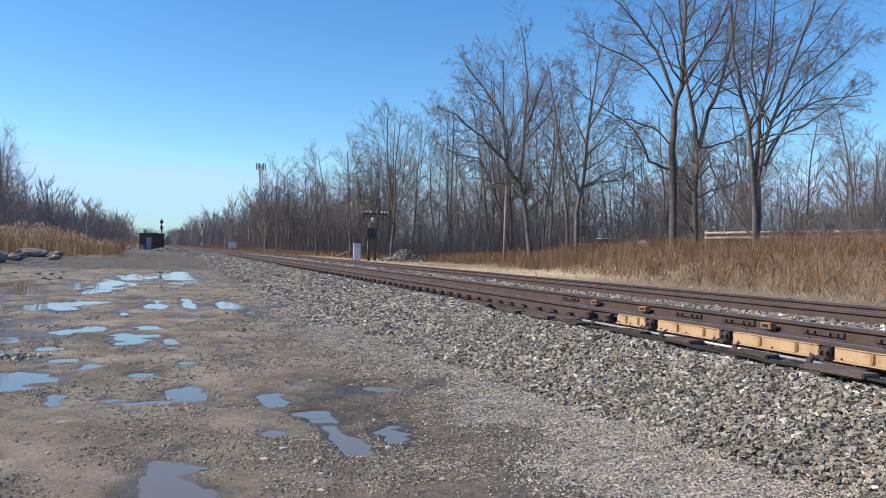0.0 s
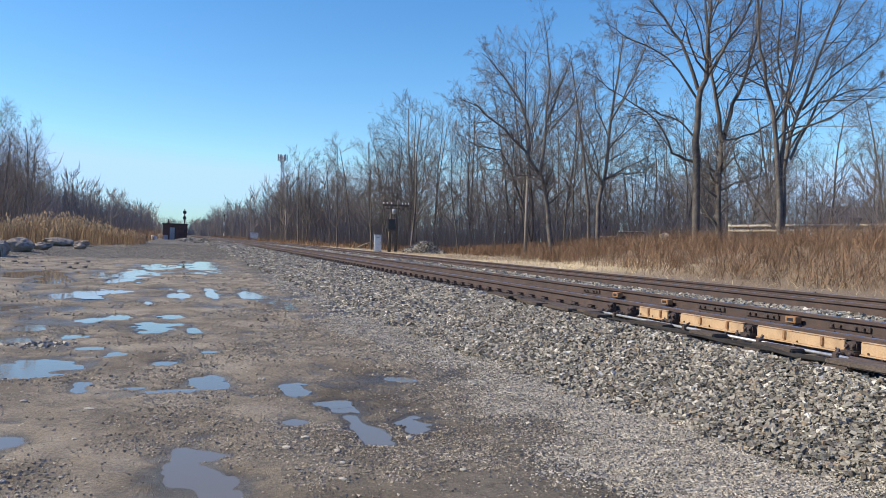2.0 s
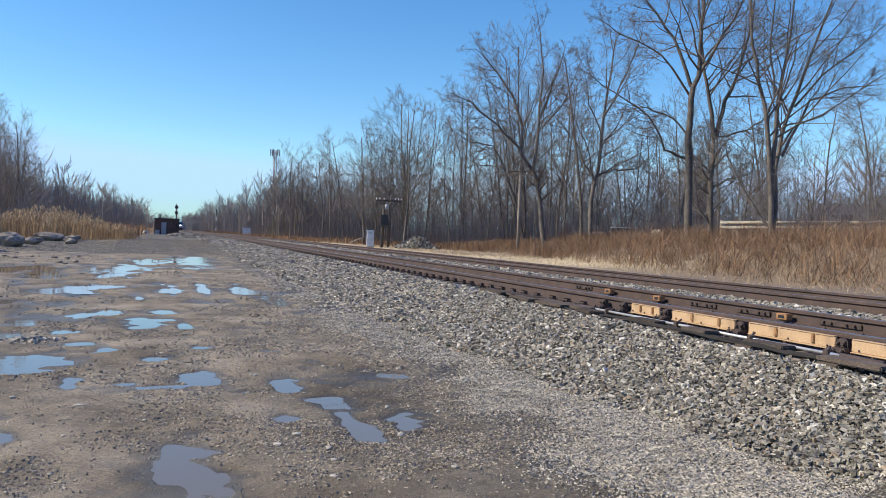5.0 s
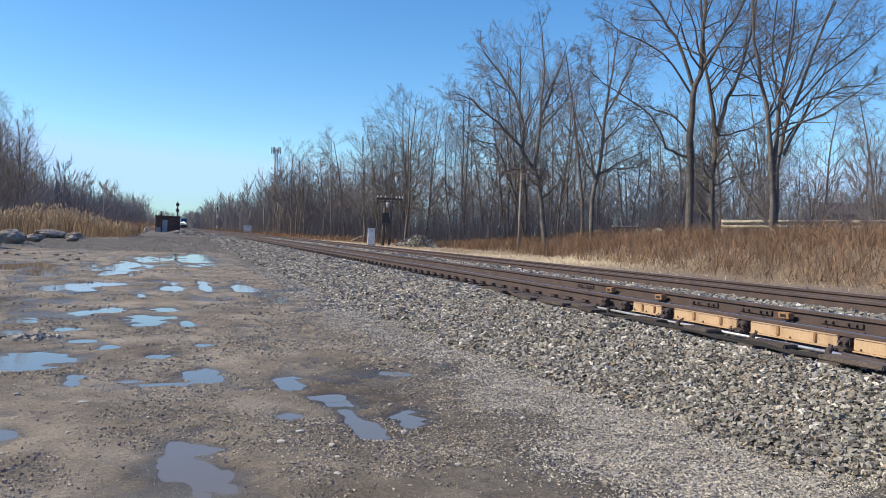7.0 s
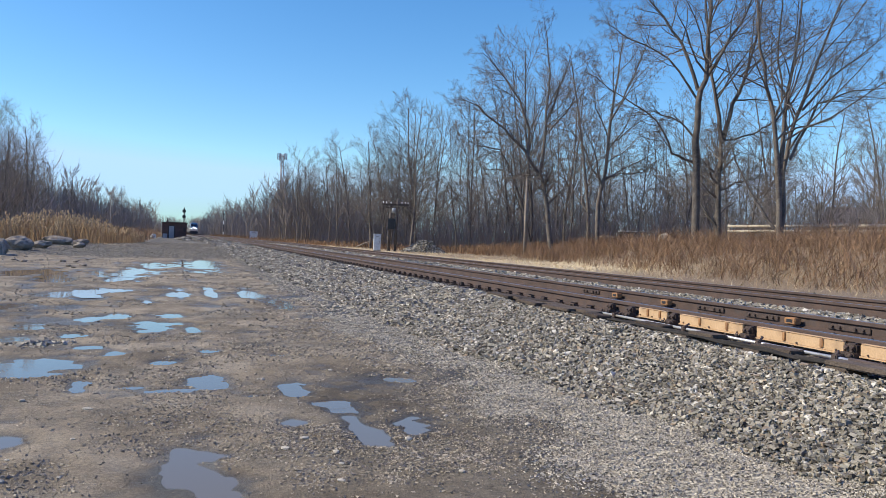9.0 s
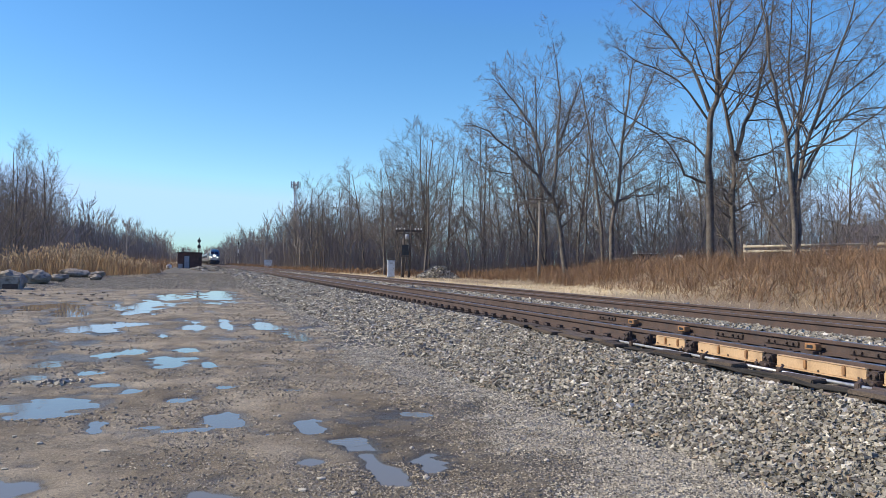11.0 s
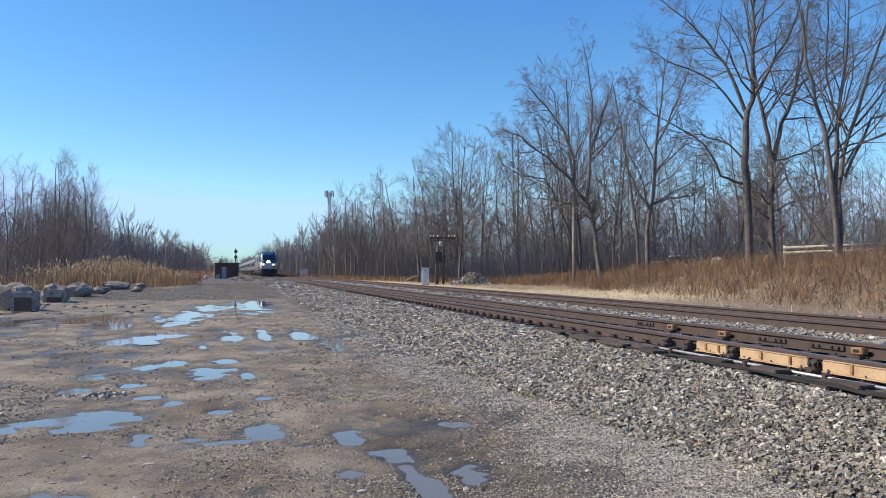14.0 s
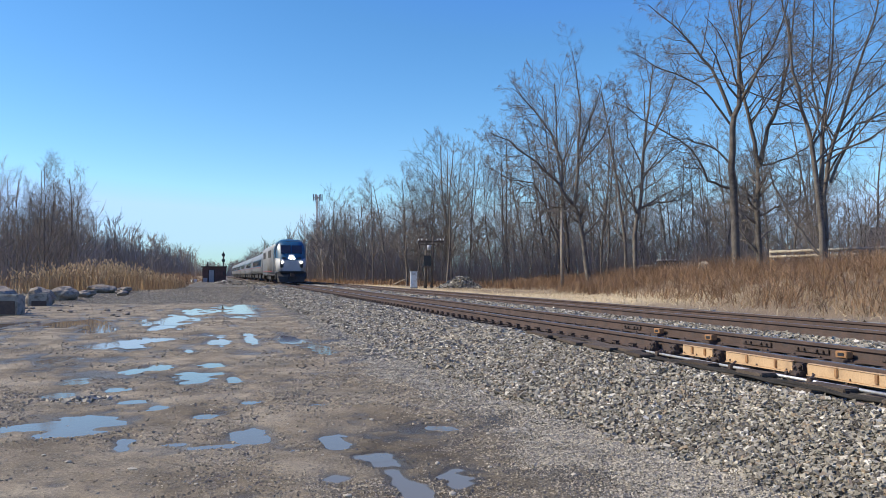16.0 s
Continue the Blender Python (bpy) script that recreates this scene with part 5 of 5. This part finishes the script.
# ---------------------------------------------------------------- lineside things
def build_hut():
    z = ground_at(-1.2, 117)
    t = thing("signal_hut", pose(-1.15, 116.2, z), "small dark brown brick trackside hut with a flat roof", "hut")
    part("wall", box(-1.65, 1.65, 0, 3.6, -.2, 2.15, .01), HUTBRICK, t)
    part("roof", box(-1.78, 1.78, -.13, 3.73, 2.15, 2.33, .02), ROOFING, t, "flat dark roof slab")
    d = part("door", box(-.72, -.05, -.045, .0, -.05, 1.75, .01), GREYPAINT, t, "grey metal door")
    part("handle", box(-.16, -.12, -.08, -.045, .8, .92), IRON, d)
    part("door_frame", box(-.8, .03, -.02, .0, -.05, 1.83), BLACK, t)
    part("vent_pipe", rod((-.95, .6, 2.3), (-.95, .6, 2.95), .09, n=10), BLACK, t)
    part("air_unit", box(-1.55, -.95, -.4, 0, 0, .65, .02), GREYPAINT, t, "grey air-conditioning unit")
    part("meter_box", box(1.2, 1.5, -.14, 0, 1.0, 1.6, .01), IRON, t)
    tank = part("white_tank", rod((0, -.35, .3), (0, .35, .3), .27, n=14), WHITE, None)
    tank.matrix_basis = pose(-3.75, 110, ground_at(-3.75, 110), 0, 0, 30)
    tagged(tank, "small white tank in the grass beside the hut", "tank")


def build_signal(x, y, h, heads, banded, label):
    t = thing("signal_mast", pose(x, y, ground_at(x, y)), label, "railway signal", "railway signals")
    part("base", box(-.3, .3, -.3, .3, -.1, .5, .03), CONCRETE, t)
    n = 6
    for i in range(n):
        a, b = .45 + (h - .45) * i / n, .45 + (h - .45) * (i + 1) / n
        m = (WHITE if i in (0, 3) else BLACK) if banded else BLACK
        part("mast", rod((0, 0, a), (0, 0, b), .09, n=10), m, t)
    for hz in heads:
        hd = part("signal_head", rod((0, -.1, hz), (0, -.22, hz), .28, n=20), BLACK, t, "round black signal head")
        part("hood", rod((0, -.22, hz + .05), (0, -.5, hz + .05), .15, n=12), BLACK, hd)
        part("case", box(-.15, .15, -.1, .15, hz - .2, hz + .2, .02), BLACK, hd)
    for s in (-1, 1):
        part("ladder_rail", rod((s * .18, .35, .3), (s * .18, .15, h - .3), .02, n=5), GALV, t)
    part("finial", rod((0, 0, h), (0, 0, h + .2), .09, .02, n=8), BLACK, t)


def build_cabinet(x, y, w, h, label, legs=True):
    t = thing("relay_cabinet", pose(x, y, ground_at(x, y), 0, 0, -8), label, "cabinet", "trackside cabinets")
    part("plinth", box(-w / 2 - .05, w / 2 + .05, -.3, .3, -.15, .12, .02), CONCRETE, t)
    b = part("body", box(-w / 2, w / 2, -.26, .26, .12, h - .06, .015), SILVERBOX, t)
    part("lid", box(-w / 2 - .03, w / 2 + .03, -.29, .29, h - .06, h, .01), SILVERBOX, t)
    d = part("door", box(-w / 2 + .03, w / 2 - .03, -.285, -.26, .18, h - .1, .006), SILVERBOX, t)
    part("handle", box(w / 2 - .11, w / 2 - .08, -.31, -.285, h * .5, h * .5 + .14), IRON, d)
    part("vent", box(-w / 4, w / 4, -.292, -.284, h - .3, h - .2), GREYPAINT, d)


def insulator(parent, x, y, z):
    bm = rod((x, y, z), (x, y, z + .1), .012, n=5)
    rod((x, y, z + .08), (x, y, z + .2), .05, .035, 8, bm)
    part("insulator", bm, WHITE, parent)


def build_poles():
    x, y = 23.67, 51.5
    t = thing("telegraph_pole", pose(x, y, ground_at(x, y), 0, -.4, -14), "slim weathered wooden telegraph pole with a crossarm", "pole")
    part("pole", rod((0, 0, -.4), (0, 0, 6.0), .13, .09, 10), POLEWOOD, t)
    a = part("crossarm", box(-1.7, 1.2, -.05, .05, 5.62, 5.74, .01), POLEWOOD, t)
    for u in (-1.5, -1.0, -.5, .5, 1.0):
        insulator(a, u, 0, 5.74)
    for s in (-1, 1):
        part("brace", rod((s * .7, -.06, 5.64), (0, -.1, 5.05), .02, n=5), IRON, t)
    g = ground_at(18.2, 68.7)
    t = thing("equipment_pole", pose(18.2, 68.7, g, 0, 0, -14), "pair of old dark wooden poles with crossarm and equipment boxes", "pole")
    part("pole", rod((-.28, 0, -.4), (-.2, 0, 4.3), .14, .11, 10), DARKWOOD, t)
    part("pole", rod((.28, .1, -.4), (.42, .1, 4.85), .13, .1, 10), DARKWOOD, t)
    a = part("crossarm", box(-1.0, 1.45, -.16, -.04, 4.25, 4.4, .01), DARKWOOD, t)
    for u in (-.9, -.6, -.2, .8, 1.1, 1.35):
        insulator(a, u, -.1, 4.4)
    part("crossarm", box(-.7, .6, -.14, -.04, 4.0, 4.1, .01), DARKWOOD, t)
    part("transformer", rod((.05, -.3, 3.55), (.05, -.3, 4.0), .17, n=12), GREYPAINT, t, "pale grey transformer can")
    bx = part("equipment_box", box(-.42, .22, -.42, -.1, 2.1, 3.05, .02), BLACK, t, "dark metal equipment box")
    part("door", box(-.38, .18, -.44, -.42, 2.15, 3.0, .005), BLACK, bx)
    part("shelf", box(-.5, .3, -.5, .05, 1.95, 2.07, .01), DARKWOOD, t)
    part("conduit", rod((-.4, -.12, 0), (-.36, -.12, 2.0), .04, n=8), POLEWOOD, t)
    part("brace", rod((.35, -.02, 3.5), (1.1, -.08, 4.27), .02, n=5), IRON, t)


def heap(x, y, rx, ry, h, seed, label):
    rng = np.random.default_rng(seed)
    n = int(900 * rx)
    a, r = rng.uniform(0, 6.283, n), np.sqrt(rng.random(n))
    px, py = x + np.cos(a) * r * rx, y + np.sin(a) * r * ry
    top = (1 - r ** 1.5) * h * (1 + .35 * noise2(px, py, .9, seed))
    V, F = chips(rng, px, py, height(px, py) + top - .02, .12, .26)
    k = 24
    c = [(x, y, ground_at(x, y) + h * .92)] + [(x + math.cos(i * math.tau / k) * rx * q, y + math.sin(i * math.tau / k) * ry * q,
                                                ground_at(x, y) + (1 - q ** 1.5) * h * .9 - .08) for q in (.5, 1.0) for i in range(k)]
    body = [(1 + i, 1 + k + i, 1 + k + (i + 1) % k, 1 + (i + 1) % k) for i in range(k)]
    V2 = np.concatenate([V, np.array(c)])
    F2 = np.concatenate([F, np.array([(a, b, c_) for a, b, c_, d in body] + [(a, c_, d) for a, b, c_, d in body]) + len(V)])
    ob = new("gravel_pile", mesh_np("gravel_pile", V2, F2, BALLAST))
    tagged(ob, label, "gravel pile", "gravel piles", kind="stuff")


def rock(name, x, y, sx, sy, sz, seed, label, material=None, square=0.0, turn=0.0, sink=.15, group="boulders"):
    rng = random.Random(seed)
    ob = part(name, lump(rng, sx, sy, sz, .32, 2, square), material or ROCK)
    ob.matrix_basis = pose(x, y, ground_at(x, y) + sz * (1 - sink), rng.uniform(-6, 6), rng.uniform(-6, 6), turn)
    return tagged(ob, label, "boulder" if name == "boulder" else "concrete block", group)


def build_rocks():
    rock("boulder", -8.5, 34.2, .6, .5, .55, 1, "dark rounded boulder behind a concrete block", square=.5)
    rock("boulder", -8.75, 42.6, .6, .45, .44, 2, "dark square boulder behind a pale concrete slab", square=.5)
    rock("boulder", -8.5, 47.6, .72, .5, .4, 3, "large pale tan boulder beside the reeds", turn=20)
    rock("boulder", -7.95, 51.0, .52, .4, .24, 4, "flat grey boulder beside the reeds")
    rock("boulder", -7.9, 57.5, .95, .6, .3, 5, "low broken slab of rock in front of the reeds", turn=10)
    rock("boulder", -6.7, 58.6, .6, .5, .22, 6, "low broken slab of rock in front of the reeds", turn=-15)
    rock("boulder", -6.2, 53.6, .4, .3, .2, 7, "small dark stone in front of the reeds")
    rock("boulder", -9.9, 51.5, .5, .4, .22, 8, "low brown boulder in front of the reeds")
    for x, y, w, h, k in ((-7.82, 33.0, .88, .8, 0), (-8.55, 41.7, .95, .66, 1)):
        t = thing("concrete_block", pose(x, y, ground_at(x, y) - .03, 0, 0, -14 + 8 * k), "weathered pale concrete block on the muddy lot edge", "concrete block", "concrete blocks")
        bm = box(-w / 2, w / 2, -.3, .3, 0, h, .05)
        for v in bm.verts:
            v.co += Vector((random.uniform(-.02, .02), random.uniform(-.02, .02), random.uniform(-.02, .02)))
        part("block", bm, CONCRETE, t)
        # shade of the front face added as a dark panel, lit rim left pale
        part("recess", box(-w * .3, w * .42, -.315, -.29, .08 * h, h * (.72 if k == 0 else .45), .01), IRON, t, "dark panel giving the block's front face its shade")
    rng = random.Random(9)
    for i in range(26):
        x, y = rng.uniform(-9, -3.5), rng.uniform(30, 46)
        s = rng.uniform(.05, .16)
        ob = part("loose_stone", lump(rng, s, s * .8, s * .55, .3, 0), ROCK)
        ob.matrix_basis = pose(x, y, ground_at(x, y) + s * .25, 0, 0, rng.uniform(0, 360))
        tagged(ob, "loose dark stone on the muddy lot", "stone", "loose stones")
    for i in range(46):
        x, y = rng.uniform(-1.6, 3.4), rng.uniform(3.9, 8.5)
        s = rng.uniform(.012, .03)
        if ground_at(x, y) < WATER + .01:
            continue
        ob = part("loose_stone", lump(rng, s * 1.3, s, s * .55, .3, 0), FINES if i % 2 else BALLAST)
        ob.matrix_basis = pose(x, y, ground_at(x, y) + s * .25, 0, 0, rng.uniform(0, 360))
        tagged(ob, "loose pale stone on the gravel lot", "stone", "loose stones")


def build_fence():
    for x0, y0, x1, y1, zs, label in ((29.3, 36.4, 31.6, 30.2, (1.08, .8), "bleached two-rail wooden fence behind the weeds"),
                                      (31.0, 54.0, 35.5, 52.7, (1.0,), "bleached wooden rail behind the weeds"),
                                      (31.8, 29.9, 33.6, 26.0, (1.15, .87), "bleached two-rail wooden fence behind the weeds")):
        g = max(ground_at(x0, y0), ground_at(x1, y1))
        t = thing("rail_fence", pose(x0, y0, g), label, "fence", "wooden fences")
        d = Vector((x1 - x0, y1 - y0, 0))
        for h in zs:
            part("rail", rod((0, 0, h), (d.x, d.y, h + .08), .075, .06, 8), LOGWOOD, t)
        for f in (.02, .35, .68, .98):
            part("post", rod((d.x * f, d.y * f + .1, -1.0), (d.x * f, d.y * f + .1, max(zs) + .15), .07, n=8), POLEWOOD, t)
    x, y = 33.3, 52.6
    t = thing("trailer", pose(x, y, ground_at(x, y), 0, 0, -15), "dark low utility trailer parked behind the weeds", "trailer")
    part("bed", box(-.9, .9, -.5, .5, .9, 1.45, .03), BLACK, t)
    part("rim", box(-.95, .95, -.55, .55, 1.45, 1.52, .01), WHITE, t)
    for s in (-1, 1):
        part("wheel", rod((s * .4, -.55, .35), (s * .4, -.4, .35), .35, n=16), RUBBER, t)
        part("leg", box(s * .8 - .04, s * .8 + .04, -.04, .04, 0, .9), IRON, t)
    part("axle_box", box(-.5, .5, -.4, .4, .35, .9, .03), BLACK, t)
    rock("boulder", 24.1, 35.0, .34, .28, .42, 31, "pale pointed stone among the dry weeds", LOGWOOD)


def build_house():
    x, y = 61.6, 57.3
    t = thing("house", pose(x, y, ground_at(x, y) + 1.5, 0, 0, -35), "low dark brown house behind the bare trees", "house")
    part("wall", box(-2.9, 2.9, -2.2, 2.2, -1.9, 2.1, .02), SIDING, t)
    for s in (-1, 1):
        bm = bmesh.new()
        v = [bm.verts.new(c) for c in ((-3.2, s * 2.6, 1.95), (3.2, s * 2.6, 1.95), (3.2, 0, 3.15), (-3.2, 0, 3.15), (-3.2, s * 2.6, 2.1), (3.2, s * 2.6, 2.1), (3.2, 0, 3.32), (-3.2, 0, 3.32))]
        for q in ((0, 1, 2, 3), (4, 5, 6, 7), (0, 1, 5, 4), (1, 2, 6, 5), (2, 3, 7, 6), (3, 0, 4, 7)):
            bm.faces.new([v[i] for i in q])
        bmesh.ops.recalc_face_normals(bm, faces=bm.faces)
        part("roof", bm, ROOFING, t, "dark shingled roof slope")
        gb = bmesh.new()
        w = [gb.verts.new(c) for c in ((s * 2.88, -2.15, 2.1), (s * 2.88, 2.15, 2.1), (s * 2.88, 0, 3.1), (s * 2.8, -2.15, 2.1), (s * 2.8, 2.15, 2.1), (s * 2.8, 0, 3.1))]
        for q in ((0, 1, 2), (3, 4, 5), (0, 1, 4, 3), (1, 2, 5, 4), (2, 0, 3, 5)):
            gb.faces.new([w[i] for i in q])
        bmesh.ops.recalc_face_normals(gb, faces=gb.faces)
        part("gable", gb, SIDING, t)
    for wx in (-1.8, 0, 1.8):
        wd = part("window", box(wx - .5, wx + .5, -2.26, -2.2, .9, 1.9, .01), PANE, t)
        part("window_frame", box(wx - .58, wx + .58, -2.24, -2.2, .82, .9), WHITE, wd)


def build_tower():
    x, y = 27.4, 234.0
    t = thing("radio_tower", pose(x, y, ground_at(x, y)), "tall grey lattice radio tower above the woods", "tower")
    for a, b in ((-.5, -.5), (.5, -.5), (0, .5)):
        part("leg", rod((a, b, -.2), (a * .7, b * .7, 25), .13, n=6), GREYPAINT, t)
    for i in range(16):
        z = 1 + i * 1.5
        bm = rod((-.45, -.45, z), (.45, -.45, z + .75), .03, n=4)
        rod((.45, -.45, z + .75), (-.45, -.45, z + 1.5), .03, n=4, bm=bm)
        rod((-.45, -.45, z), (0, .45, z + .75), .03, n=4, bm=bm)
        part("lattice", bm, GREYPAINT, t)
    for k in range(6):
        a = k * math.tau / 6
        part("antenna", box(math.cos(a) * 1.3 - .15, math.cos(a) * 1.3 + .15, math.sin(a) * 1.3 - .1, math.sin(a) * 1.3 + .1, 23.3, 25.3, .03), GREYPAINT, t)
        part("arm", rod((0, 0, 24.3), (math.cos(a) * 1.3, math.sin(a) * 1.3, 24.3), .1, n=5), GREYPAINT, t)


build_hut()
build_signal(.1, 129.5, 4.7, (4.3, 3.4), False, "black two-headed railway signal behind the hut")
build_signal(11.2, 235.0, 7.0, (6.6,), True, "black and white banded railway signal mast")
build_cabinet(16.9, 69.1, .62, 1.6, "tall silver-grey trackside relay cabinet")
build_cabinet(13.1, 154.5, 1.5, 1.75, "wide pale grey trackside relay cabinet far down the line")
build_poles()
heap(21.0, 67.8, 2.1, 1.4, .85, 61, "grey pile of gravel beside the far track")
heap(2.6, 96.0, 2.6, 3.0, .32, 62, "low pale heap of ballast beside the track")
heap(0.6, 104.0, 1.6, 3.0, .38, 63, "low pale heap of ballast near the hut")
build_rocks()
build_fence()
build_house()
build_tower()
lg = part("fallen_trunk", rod((0, 0, .1), (2.6, 0, 1.3), .09, .05, 8), POLEWOOD)
lg.matrix_basis = pose(18.2, 84, ground_at(18.2, 84), 0, 0, -10)
tagged(lg, "pale fallen trunk leaning in the weeds", "log")


motions()
